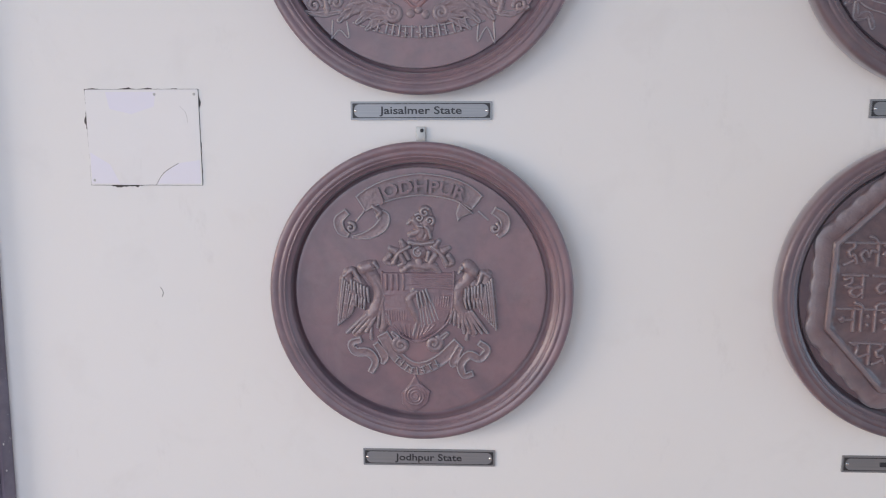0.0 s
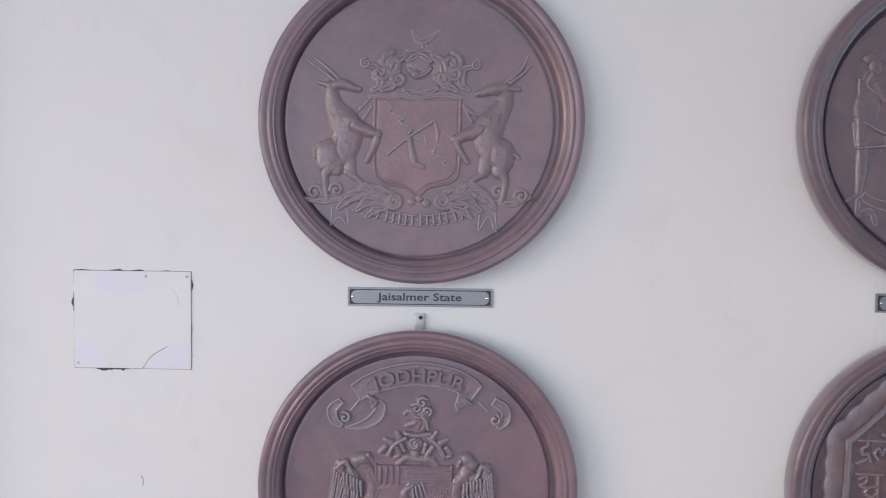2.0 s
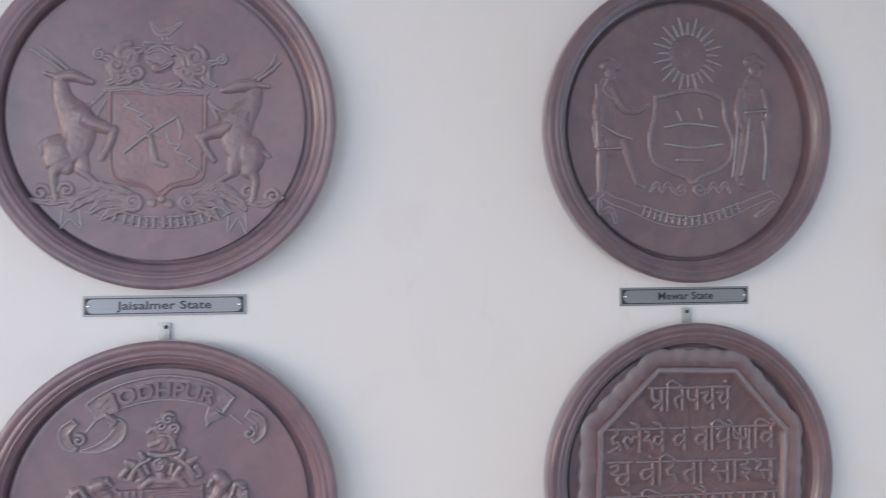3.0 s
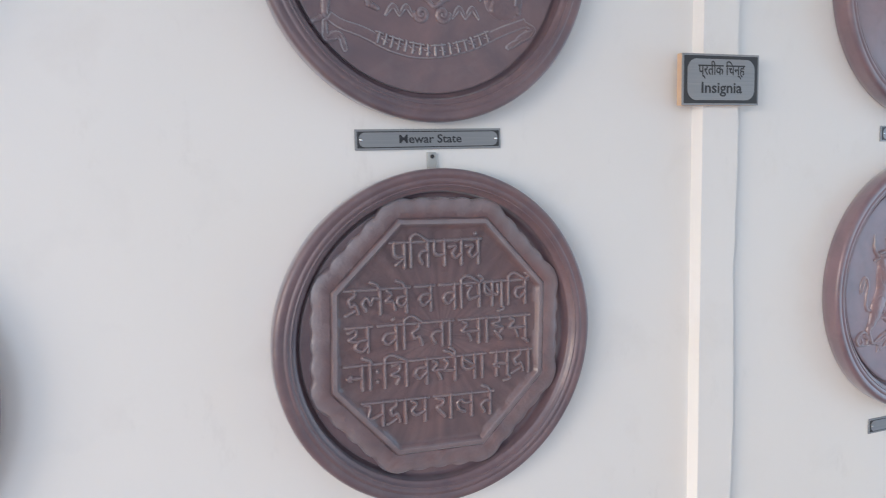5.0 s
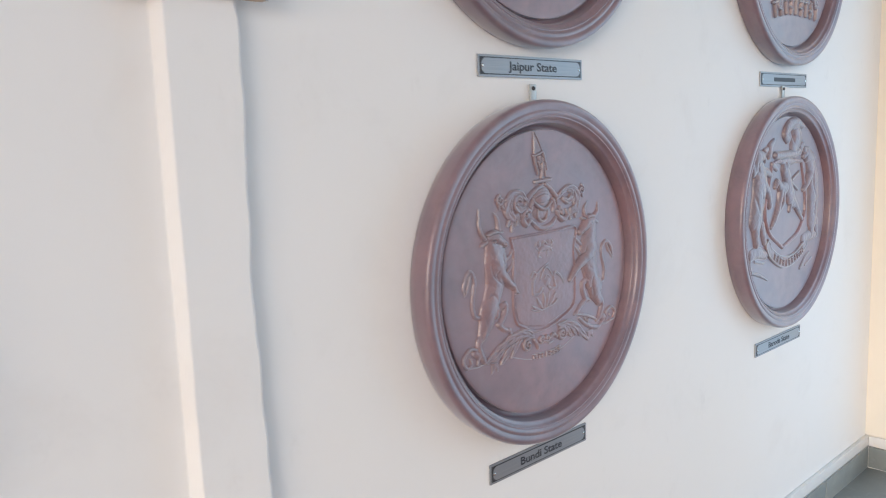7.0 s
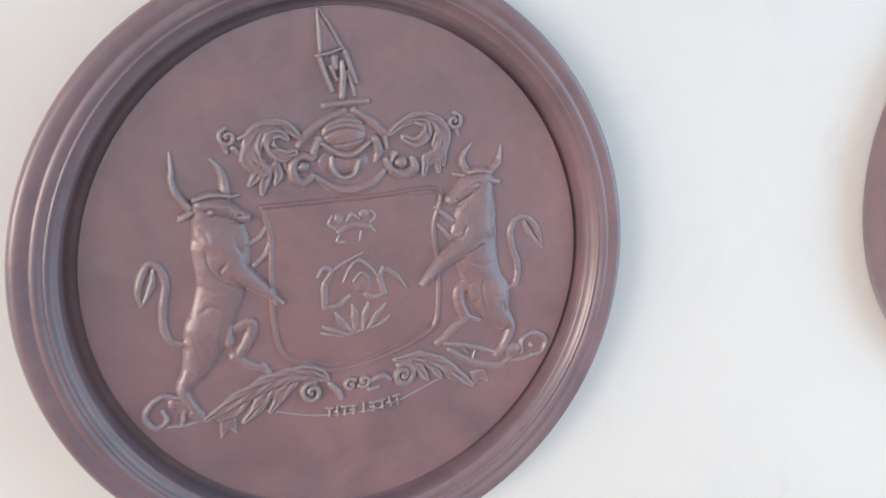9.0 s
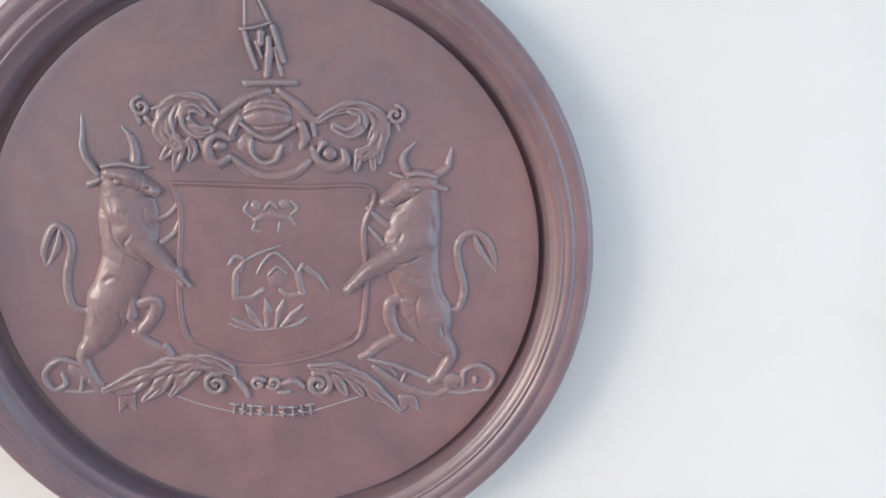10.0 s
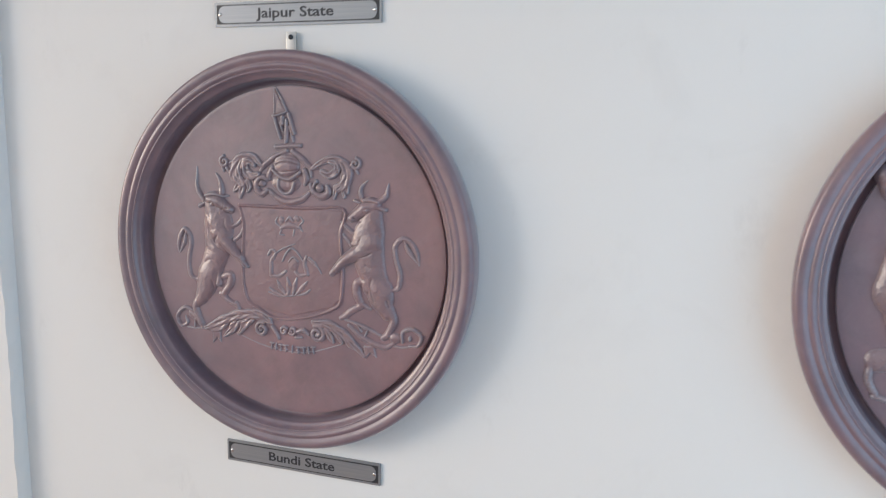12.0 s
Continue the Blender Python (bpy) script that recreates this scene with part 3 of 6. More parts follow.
def carved(name, c, mat, parent, label="", base=DISC_H):
    """The clay sheet as a mesh, trimmed where it sinks under its ground."""
    xs, zs, f = c.heights()
    keep = (f[:-1, :-1] > -0.9) | (f[1:, :-1] > -0.9) | (f[:-1, 1:] > -0.9) | (f[1:, 1:] > -0.9)
    j, i = np.nonzero(keep)
    wide = len(xs)
    quads = np.stack([j * wide + i, j * wide + i + 1, (j + 1) * wide + i + 1, (j + 1) * wide + i], 1)
    used, ids = np.unique(quads, return_inverse=True)
    z, x = np.divmod(used, wide)
    co = np.stack([xs[x] / 1000, -(base + f[z, x] / 1000), zs[z] / 1000], 1)
    me = bpy.data.meshes.new(name)
    me.from_pydata(co.tolist(), [], ids.reshape(-1, 4).tolist())
    me.materials.append(mat)
    me.shade_smooth()
    ob = new(name, me)
    ob.parent = parent
    return tagged(ob, label) if label else ob


e = med[0, 1]
c = Clay(0.85)
ribbon(c, ((-143, 212), (-112, 231), (-66, 249), (-4, 259), (60, 252), (102, 237), (133, 215)), (22.4, 26.4, 27.7, 26.4, 22.4), 9)
ribbon(c, ((-108, 199), (-87, 183), (-95, 159), (-125, 140), (-165, 134)), (6.6, 14.5, 15.8, 11.9, 4.0), 7)
limb(c, ((-113, 207), (-97, 194), (-102, 183)), (6.7, 8.0, 5.3), (13, 12, 9), 0.5)
limb(c, ((-131, 199), (-153, 172)), (3.3, 2.7), (5, 4), 0.5)
ribbon(c, ((-172, 196), (-194, 175), (-189, 150), (-170, 137)), (9.2, 13.2, 11.9, 6.6), 9)
curl(c, -166, 157, 11.9, 1.1, 4.6, 12, 100, -1)
plaque(c, ((89, 218), (120, 192), (94, 181), (86, 170), (81, 191)), 9, 1)
limb(c, ((89, 218), (120, 192)), (2.7, 2.7), (11, 11), 0.4)
limb(c, ((136, 195), (157, 176)), (3.3, 2.7), (5, 4), 0.5)
ribbon(c, ((168, 200), (194, 181), (196, 155), (179, 136)), (10.6, 13.2, 11.9, 6.6), 9)
curl(c, 173, 157, 11.9, 1.1, 4.6, 12, 60, -1)
carved("banner", c, MAT_CAST, e, "curved scroll banner with curled ends")
c = Clay(0.85)
limb(c, ((9, 194), (12, 170), (4, 141)), (17.2, 21.1, 19.8), (10, 12, 11), 1.5)
limb(c, ((-15, 173), (-4, 151), (-26, 141)), (11.9, 11.9, 7.9), (11, 12, 9), 0.8)
curl(c, 9, 194, 11.9, 1.2, 4.5, 15, 40, 1)
curl(c, -4, 181, 10.6, 1.2, 4.2, 15, 140, -1)
curl(c, 20, 175, 10.6, 1.2, 4.2, 15, 300, 1)
limb(c, ((-23, 175), (-31, 167)), (6.6, 5.3), (9, 7), 0.5)
limb(c, ((-7, 162), (14, 157), (22, 135)), (4.0, 6.6, 5.3), (15, 15, 13), 0.4)
groove(c, ((4, 168), (9, 146), (4, 130)), 2.6, 3)
limb(c, ((-28, 123), (-2, 119), (28, 123)), (5.9, 5.9, 5.9), (12, 13, 12), 0.5)
limb(c, ((-28, 112), (-53, 97), (-66, 73)), (5.3, 6.6, 7.9), (11, 12, 10), 0.5)
limb(c, ((25, 113), (46, 95), (59, 71)), (5.3, 6.6, 7.9), (11, 12, 10), 0.5)
limb(c, ((-42, 114), (-47, 124)), (9.2, 6.6), (10, 9), 0.5)
limb(c, ((-61, 100), (-74, 108)), (10.6, 6.6), (10, 8), 0.5)
limb(c, ((-74, 92), (-85, 78), (-74, 70)), (7.9, 7.9, 5.3), (10, 9, 7), 0.5)
limb(c, ((-50, 92), (-42, 73), (-53, 67)), (7.9, 9.2, 5.3), (11, 10, 7), 0.5)
limb(c, ((-39, 100), (-31, 84)), (6.6, 6.6), (11, 10), 0.5)
limb(c, ((33, 114), (41, 126)), (9.2, 6.6), (10, 9), 0.5)
limb(c, ((51, 101), (65, 109)), (10.6, 6.6), (10, 8), 0.5)
limb(c, ((65, 90), (73, 74), (59, 65)), (7.9, 7.9, 5.3), (10, 9, 7), 0.5)
limb(c, ((33, 92), (22, 73), (35, 68)), (7.9, 9.2, 5.3), (11, 10, 7), 0.5)
limb(c, ((17, 98), (14, 81)), (6.6, 6.6), (11, 10), 0.5)
blob(c, -7, 98, 19.8, 18.5, 13)
curl(c, -7, 99, 13.2, 1.1, 3.4, 16, 90, 1)
groove(c, ((-18, 108), (-7, 100), (4, 108)), 2.6, 2.5)
limb(c, ((-45, 54), (-24, 68), (-2, 62), (25, 65), (41, 52)), (7.9, 10.6, 11.9, 10.6, 7.9), (9, 11, 11, 11, 9), 1)
groove(c, ((-34, 57), (-8, 60), (25, 54)), 2.1, 2)
limb(c, ((-7, 79), (-5, 65)), (10.6, 10.6), (10, 10), 1)
carved("crest", c, MAT_CAST, e, "helmet crest with plume and curling mantling")
c = Clay(0.85)
plaque(c, ((-94, 50), (77, 51), (73, -36), (53, -82), (-11, -119), (-70, -86), (-92, -37)), 8, 2)
stroke(c, ((-83, 44), (-83, 9)), (2.8, 4.4, 2.8), 14.0)
stroke(c, ((-69, 44), (-70, 9)), (2.8, 4.4, 2.8), 14.0)
stroke(c, ((-56, 45), (-56, 9)), (2.8, 4.4, 2.8), 14.0)
stroke(c, ((-42, 45), (-43, 9)), (2.8, 4.4, 2.8), 14.0)
stroke(c, ((-24, 45), (26, 46), (73, 45)), (1.8, 1.8, 1.8), 11.5)
stroke(c, ((-24, 39), (26, 41), (73, 40)), (1.8, 1.8, 1.8), 11.5)
stroke(c, ((-24, 34), (26, 35), (73, 34)), (1.8, 1.8, 1.8), 11.5)
stroke(c, ((-24, 28), (26, 30), (73, 29)), (1.8, 1.8, 1.8), 11.5)
stroke(c, ((-24, 23), (26, 25), (73, 23)), (1.8, 1.8, 1.8), 11.5)
stroke(c, ((-24, 17), (26, 19), (73, 18)), (1.8, 1.8, 1.8), 11.5)
stroke(c, ((-24, 12), (26, 14), (73, 12)), (1.8, 1.8, 1.8), 11.5)
stroke(c, ((-84, -43), (-82, -66)), (1.7, 1.7, 1.7), 11.5)
stroke(c, ((-78, -43), (-76, -66)), (1.6, 1.6, 1.6), 11.5)
stroke(c, ((-72, -43), (-70, -66)), (1.6, 1.6, 1.6), 11.5)
stroke(c, ((-66, -42), (-65, -66)), (1.6, 1.6, 1.6), 11.5)
stroke(c, ((-60, -42), (-59, -66)), (1.6, 1.6, 1.6), 11.5)
stroke(c, ((-54, -42), (-53, -66)), (1.6, 1.6, 1.6), 11.5)
stroke(c, ((-48, -42), (-47, -66)), (1.6, 1.6, 1.6), 11.5)
stroke(c, ((-42, -42), (-42, -66)), (1.6, 1.6, 1.6), 11.5)
stroke(c, ((-36, -42), (-36, -66)), (1.7, 1.7, 1.7), 11.5)
stroke(c, ((30, -8), (29, -32)), (1.6, 1.6, 1.6), 11.5)
stroke(c, ((36, -8), (34, -32)), (1.6, 1.6, 1.6), 11.5)
stroke(c, ((42, -8), (40, -32)), (1.6, 1.6, 1.6), 11.5)
stroke(c, ((48, -8), (46, -32)), (1.6, 1.6, 1.6), 11.5)
stroke(c, ((54, -8), (51, -32)), (1.6, 1.6, 1.6), 11.5)
stroke(c, ((60, -8), (57, -32)), (1.6, 1.6, 1.6), 11.5)
stroke(c, ((66, -8), (63, -32)), (1.6, 1.6, 1.6), 11.5)
stroke(c, ((-66, -77), (-52, -97)), (1.8, 1.8, 1.8), 11.5)
stroke(c, ((-53, -79), (-44, -101)), (1.8, 1.8, 1.8), 11.5)
stroke(c, ((-41, -77), (-36, -105)), (1.8, 1.8, 1.8), 11.5)
stroke(c, ((-29, -78), (-28, -109)), (1.8, 1.8, 1.8), 11.5)
stroke(c, ((-17, -77), (-20, -113)), (1.8, 1.8, 1.8), 11.5)
stroke(c, ((-4, -78), (-11, -109)), (1.8, 1.8, 1.8), 11.5)
stroke(c, ((8, -77), (-3, -105)), (1.8, 1.8, 1.8), 11.5)
stroke(c, ((20, -78), (5, -101)), (1.8, 1.8, 1.8), 11.5)
stroke(c, ((32, -76), (13, -96)), (1.8, 1.8, 1.8), 11.5)
stroke(c, ((-89, -5), (-10, 1), (73, -4)), (2.8, 2.8, 2.8), 10.0)
stroke(c, ((-87, -41), (-35, -37)), (2.8, 2.8, 2.8), 10.0)
stroke(c, ((39, -36), (70, -36)), (2.8, 2.8, 2.8), 10.0)
stroke(c, ((-94, 50), (-92, -37), (-70, -86), (-11, -119), (53, -82), (73, -36), (77, 51)), (3.4, 4.1, 3.4), 10.0)
carved("shield", c, MAT_FIELD, e, "quartered heraldic shield")
c = Clay(0.85)
limb(c, ((6, -1), (13, -35), (21, -63)), (12.1, 17.4, 9.4), (9, 9, 8), 1)
limb(c, ((-13, 5), (-30, -15), (-19, -45), (-8, -73)), (9.4, 13.4, 13.4, 9.4), (15, 17, 16, 12), 1)
limb(c, ((-19, 9), (-24, 5)), (6.7, 5.4), (17, 15), 0.6)
feathers(c, (-5, -1), (0, -84), (14, 8), (40, -64), 6, 3.8, 13)
feathers(c, (-11, -1), (-6, -35), (11, 10), (22, -21), 4, 4.0, 18)
limb(c, ((-11, -70), (-20, -101)), (6.7, 5.4), (13, 11), 0.6)
carved("bird_charge", c, MAT_CAST, e)
c = Clay(0.85)
limb(c, ((-180, 31), (-176, -16), (-191, -60)), (17.6, 27.0, 12.2), (8, 9, 7), 1.5)
limb(c, ((-131, 59), (-115, 37), (-102, 10), (-103, -23), (-120, -57)), (16.2, 16.2, 17.6, 18.9, 18.9), (13, 12, 12, 12, 11), 2)
limb(c, ((-117, -50), (-138, -78), (-156, -99)), (18.9, 17.6, 12.2), (11, 10, 8), 1.5)
limb(c, ((-95, -40), (-90, -71), (-96, -92)), (12.2, 13.5, 8.1), (10, 10, 8), 1)
limb(c, ((-123, -85), (-122, -113)), (5.4, 5.4), (9, 8), 0.5)
feathers(c, (-133, -54), (-181, -99), (-112, -60), (-134, -96), 4, 5.9, 12)
feathers(c, (-100, -40), (-106, -85), (-84, -51), (-74, -82), 3, 4.9, 11)
limb(c, ((-176, 50), (-181, 12), (-193, -37)), (12.2, 17.6, 12.2), (11, 11, 9), 2)
feathers(c, (-187, 37), (-201, -80), (-151, -2), (-169, -52), 8, 3.9, 16)
limb(c, ((-153, 23), (-146, 1), (-149, -21)), (18.9, 23.0, 13.5), (11, 12, 11), 2)
feathers(c, (-167, 31), (-165, -5), (-129, 12), (-127, -21), 6, 4.6, 18)
feathers(c, (-162, 1), (-163, -29), (-135, -13), (-138, -40), 5, 4.1, 17)
limb(c, ((-183, 42), (-166, 56), (-156, 45), (-145, 26)), (6.8, 8.1, 6.8, 5.4), (13, 14, 13, 12), 0.8)
limb(c, ((-137, 59), (-122, 64)), (17.6, 16.2), (16, 17), 1.5)
limb(c, ((-112, 73), (-104, 62)), (6.8, 4.1), (16, 12), 0.6)
blob(c, -120, 67, 3.2, 2.7, 18)
groove(c, ((-115, 62), (-104, 64)), 1.6, 2.5)
groove(c, ((-113, 40), (-94, -1), (-103, -43)), 2.7, 1.8)
carved("supporter", c, MAT_CAST, e, "eagle supporter with folded wings")
c = Clay(0.85)
limb(c, ((158, 28), (156, -20), (172, -68)), (17.3, 25.3, 10.6), (8, 9, 7), 1.5)
limb(c, ((118, 58), (108, 30), (89, 8), (86, -25), (100, -55)), (16.0, 16.0, 17.3, 18.6, 18.6), (13, 12, 12, 12, 11), 2)
limb(c, ((94, -48), (108, -76), (124, -94)), (18.6, 17.3, 12.0), (11, 10, 8), 1.5)
limb(c, ((81, -34), (81, -69)), (12.0, 9.3), (10, 8), 1)
limb(c, ((111, -83), (108, -113)), (5.3, 5.3), (9, 8), 0.5)
feathers(c, (94, -50), (102, -97), (119, -44), (157, -96), 5, 5.9, 12)
feathers(c, (73, -44), (67, -72), (89, -44), (89, -83), 3, 4.8, 11)
limb(c, ((156, 47), (158, 7), (167, -41)), (12.0, 17.3, 10.6), (11, 11, 9), 2)
feathers(c, (132, 0), (140, -44), (166, 35), (178, -88), 8, 3.9, 16)
limb(c, ((126, 19), (124, -2), (129, -24)), (17.3, 21.3, 13.3), (11, 12, 11), 2)
feathers(c, (105, 11), (105, -22), (142, 22), (143, -13), 6, 4.5, 18)
feathers(c, (102, -11), (108, -36), (132, -11), (135, -35), 4, 4.0, 17)
limb(c, ((161, 42), (145, 50), (137, 30), (124, 14), (108, 17)), (6.7, 8.0, 6.7, 5.3, 5.3), (13, 14, 13, 12, 11), 0.8)
limb(c, ((110, 66), (121, 54)), (17.3, 16.0), (16, 17), 1.5)
limb(c, ((97, 63), (89, 49)), (6.7, 4.0), (16, 12), 0.6)
blob(c, 105, 64, 3.2, 2.7, 18)
groove(c, ((91, 57), (102, 55)), 1.6, 2.5)
groove(c, ((81, 7), (75, -28), (92, -55)), 2.7, 1.8)
carved("supporter", c, MAT_CAST, e, "eagle supporter with folded wings")
c = Clay(0.85)
ribbon(c, ((-96, -100), (-64, -153), (-16, -187), (39, -169), (89, -121)), (15.4, 16.8, 15.4), 6.0)
bars(c, ((-64, -162), (-16, -193), (46, -169)), 8.4, 10, 8)
curl(c, -50, -128, 18.2, 1.6, 7.0, 10, 120, 1)
curl(c, 30, -124, 18.2, 1.6, 7.0, 10, 60, -1)
leaf(c, ((-70, -100), (-56, -111)), (5.6, 7.0, 5.6), 9.0)
leaf(c, ((60, -99), (43, -113)), (5.6, 7.0, 5.6), 9.0)
ribbon(c, ((-145, -115), (-170, -126), (-160, -146), (-130, -148), (-113, -171), (-126, -200)), (8.5, 12.8, 8.5), 8.0)
ribbon(c, ((-113, -123), (-91, -157), (-97, -178)), (8.4, 12.6, 5.6), 7.0)
ribbon(c, ((136, -120), (157, -137), (141, -160), (114, -152), (94, -176), (103, -203), (125, -197)), (8.4, 12.6, 8.4), 8.0)
ribbon(c, ((94, -129), (76, -169), (80, -183)), (8.4, 12.6, 5.6), 7.0)
carved("scroll", c, MAT_CAST, e, "motto scroll with curling ribbon tails")
c = Clay(0.85)
plaque(c, ((-16, -201), (-7, -221), (21, -244), (15, -273), (-3, -290), (-27, -299), (-49, -279), (-51, -248), (-31, -227)), 6, 1)
curl(c, -17, -256, 27.5, 3.2, 3.2, 9, 0, 1)
carved("pendant", c, MAT_FIELD, e, "lozenge badge with concentric rings")

e = med[0, 0]
c = Clay(0.62)
stroke(c, ((-103, 51), (-105, -31), (-103, -106), (-87, -133), (-37, -145), (-8, -165), (19, -145), (69, -132), (84, -104), (86, -29), (86, 52)), (3.7, 3.7, 3.7), 6.0)
plaque(c, ((-98, 49), (82, 50), (81, -29), (79, -102), (63, -127), (13, -140), (-8, -158), (-34, -140), (-82, -128), (-97, -103), (-99, -31)), 3, 1)
carved("shield", c, MAT_SHIELD, e, "heraldic shield with a zigzag bolt and tools")
c = Clay(0.62)
stroke(c, ((-81, 44), (-65, 29), (-73, 22), (-38, 7), (-48, 0), (-22, -18), (-27, -28), (-4, -42)), (2.5, 3.0, 2.5), 8.5)
stroke(c, ((8, -30), (13, -52), (33, -57), (26, -70), (56, -82), (49, -92), (77, -110)), (2.5, 3.0, 2.5), 8.5)
stroke(c, ((-76, -74), (-30, -36), (28, 2)), (3.8, 4.3, 3.8), 10.5)
stroke(c, ((-26, -36), (-19, -68), (-13, -92), (4, -99)), (6.3, 10.0, 7.5), 10.5)
stroke(c, ((28, 2), (37, -23), (35, -44)), (2.4, 6.1, 2.4), 9.5)
blob(c, -27, -38, 10.0, 10.0, 11.5, 0)
carved("charge", c, MAT_CAST, e, "zigzag bolt and crossed tools")
c = Clay(0.62)
limb(c, ((-162, -70), (-157, -107)), (16.3, 15.1), (9, 9), 2)
limb(c, ((-164, -112), (-141, -129), (-127, -144)), (10.0, 7.5, 7.5), (9, 8, 8), 1)
limb(c, ((-147, 20), (-127, 38), (-112, 54)), (6.3, 5.0, 3.8), (6, 6, 5), 1)
limb(c, ((-130, 3), (-112, 33)), (5.0, 3.8), (6, 5), 1)
limb(c, ((-225, -50), (-237, -63), (-236, -80)), (6.3, 7.5, 3.8), (9, 9, 6), 1)
limb(c, ((-200, 64), (-195, 36), (-177, 3)), (16.3, 21.3, 31.4), (13, 14, 15), 3)
limb(c, ((-175, 3), (-165, -30), (-174, -60), (-197, -75)), (32.6, 35.1, 33.9, 33.9), (16, 17, 16, 16), 3)
limb(c, ((-202, -70), (-202, -93), (-189, -105)), (32.6, 31.4, 17.6), (18, 17, 12), 4)
limb(c, ((-197, -97), (-213, -118), (-213, -145), (-210, -170)), (18.8, 11.3, 7.5, 7.5), (14, 12, 10, 9), 2)
limb(c, ((-210, -165), (-209, -175)), (8.8, 7.5), (10, 8), 0.6)
limb(c, ((-131, -139), (-126, -149)), (7.5, 7.5), (9, 8), 0.6)
limb(c, ((-160, 0), (-142, -12), (-112, -24), (-96, -29)), (25.1, 17.6, 13.8, 10.0), (20, 19, 17, 15), 2.5)
limb(c, ((-97, -27), (-104, -54), (-121, -87)), (11.3, 10.0, 7.5), (15, 13, 11), 1.2)
limb(c, ((-203, 77), (-177, 82), (-153, 74), (-139, 70)), (12.6, 13.8, 10.0, 7.5), (15, 17, 15, 13), 1.5)
limb(c, ((-208, 78), (-228, 85)), (6.3, 5.0), (13, 9), 0.6)
limb(c, ((-193, 89), (-221, 110), (-255, 133)), (5.0, 4.5, 2.5), (11, 9, 6), 0.6)
limb(c, ((-184, 93), (-212, 119), (-238, 140)), (5.0, 4.5, 2.5), (11, 9, 6), 0.6)
blob(c, -179, 82, 3.8, 3.0, 18)
groove(c, ((-185, 86), (-174, 85)), 1.5, 2)
groove(c, ((-150, 66), (-138, 67)), 1.5, 2.5)
groove(c, ((-177, 67), (-164, 70), (-160, 80)), 2.0, 1.5)
groove(c, ((-178, 67), (-155, 40), (-132, 15)), 3.8, 2)
groove(c, ((-182, -32), (-187, -60), (-174, -95)), 3.8, 2.2)
groove(c, ((-152, 0), (-157, -15), (-142, -27)), 2.8, 2.6)
groove(c, ((-170, -42), (-149, -52)), 3.8, 1.6)
groove(c, ((-203, 30), (-185, 0)), 3.8, 1.4)
carved("supporter", c, MAT_CAST, e, "leaping antelope supporter with long horns")
c = Clay(0.62)
limb(c, ((147, -76), (141, -109)), (16.2, 14.9), (9, 9), 2)
limb(c, ((140, -114), (117, -127), (97, -143)), (10.0, 7.5, 6.2), (9, 8, 8), 1)
limb(c, ((133, 13), (113, 20), (93, 37)), (6.2, 5.0, 3.7), (6, 6, 5), 1)
limb(c, ((111, 3), (95, 32)), (5.0, 3.7), (6, 5), 1)
limb(c, ((199, -63), (216, -77)), (6.2, 6.2), (9, 8), 1)
limb(c, ((187, 58), (180, 33), (158, 6)), (17.4, 21.2, 31.1), (13, 14, 15), 3)
limb(c, ((155, 3), (148, -29), (154, -56), (171, -71)), (33.6, 32.4, 32.4, 33.6), (16, 17, 16, 16), 3)
limb(c, ((176, -66), (179, -89), (174, -109)), (32.4, 27.4, 17.4), (18, 17, 13), 4)
limb(c, ((174, -104), (187, -128), (185, -153), (180, -171)), (17.4, 10.0, 7.5, 7.5), (14, 12, 10, 9), 2)
limb(c, ((182, -166), (179, -175)), (8.7, 7.5), (10, 8), 0.6)
limb(c, ((101, -139), (94, -147)), (7.5, 7.5), (9, 8), 0.6)
limb(c, ((145, 1), (121, -20), (96, -30), (74, -40)), (24.9, 17.4, 13.7, 10.0), (20, 19, 17, 15), 2.5)
limb(c, ((75, -37), (85, -61), (102, -87)), (11.2, 8.7, 7.5), (15, 13, 11), 1.2)
limb(c, ((182, 75), (157, 72), (132, 64), (122, 62)), (14.9, 14.9, 10.0, 7.5), (15, 17, 15, 13), 1.5)
limb(c, ((192, 75), (215, 73)), (7.5, 6.2), (13, 9), 0.6)
limb(c, ((181, 85), (204, 101), (223, 121), (233, 143)), (6.2, 5.7, 4.4, 2.5), (11, 9, 7, 5), 0.6)
limb(c, ((196, 87), (223, 107), (242, 127)), (5.7, 5.0, 2.5), (11, 9, 6), 0.6)
blob(c, 164, 76, 3.7, 3.0, 18)
groove(c, ((159, 80), (170, 80)), 1.5, 2)
groove(c, ((121, 57), (135, 56)), 1.5, 2.5)
groove(c, ((147, 60), (157, 53), (172, 45)), 2.0, 2)
groove(c, ((167, 43), (140, 23), (115, 5)), 3.7, 2)
groove(c, ((159, -56), (154, -79), (159, -104)), 3.7, 2.2)
groove(c, ((126, -5), (141, -12), (133, -29)), 2.7, 2.4)
groove(c, ((131, -47), (151, -57)), 3.7, 1.6)
groove(c, ((180, 21), (173, -7)), 3.7, 1.4)
carved("supporter", c, MAT_CAST, e, "leaping antelope supporter with long horns")
c = Clay(0.62)
blob(c, -6, 124, 30.0, 32.5, 9, 0)
leaf(c, ((-31, 134), (-6, 146), (19, 134)), (5.0, 8.7, 5.0), 12.0)
leaf(c, ((-29, 114), (-6, 102), (19, 117)), (3.7, 6.2, 3.7), 12.0)
leaf(c, ((-38, 69), (-5, 60), (32, 72)), (6.1, 12.2, 6.1), 9.0)
blob(c, -13, 104, 11.3, 11.3, 14, 0)
stroke(c, ((-34, 156), (21, 156)), (3.8, 3.8, 3.8), 6.0)
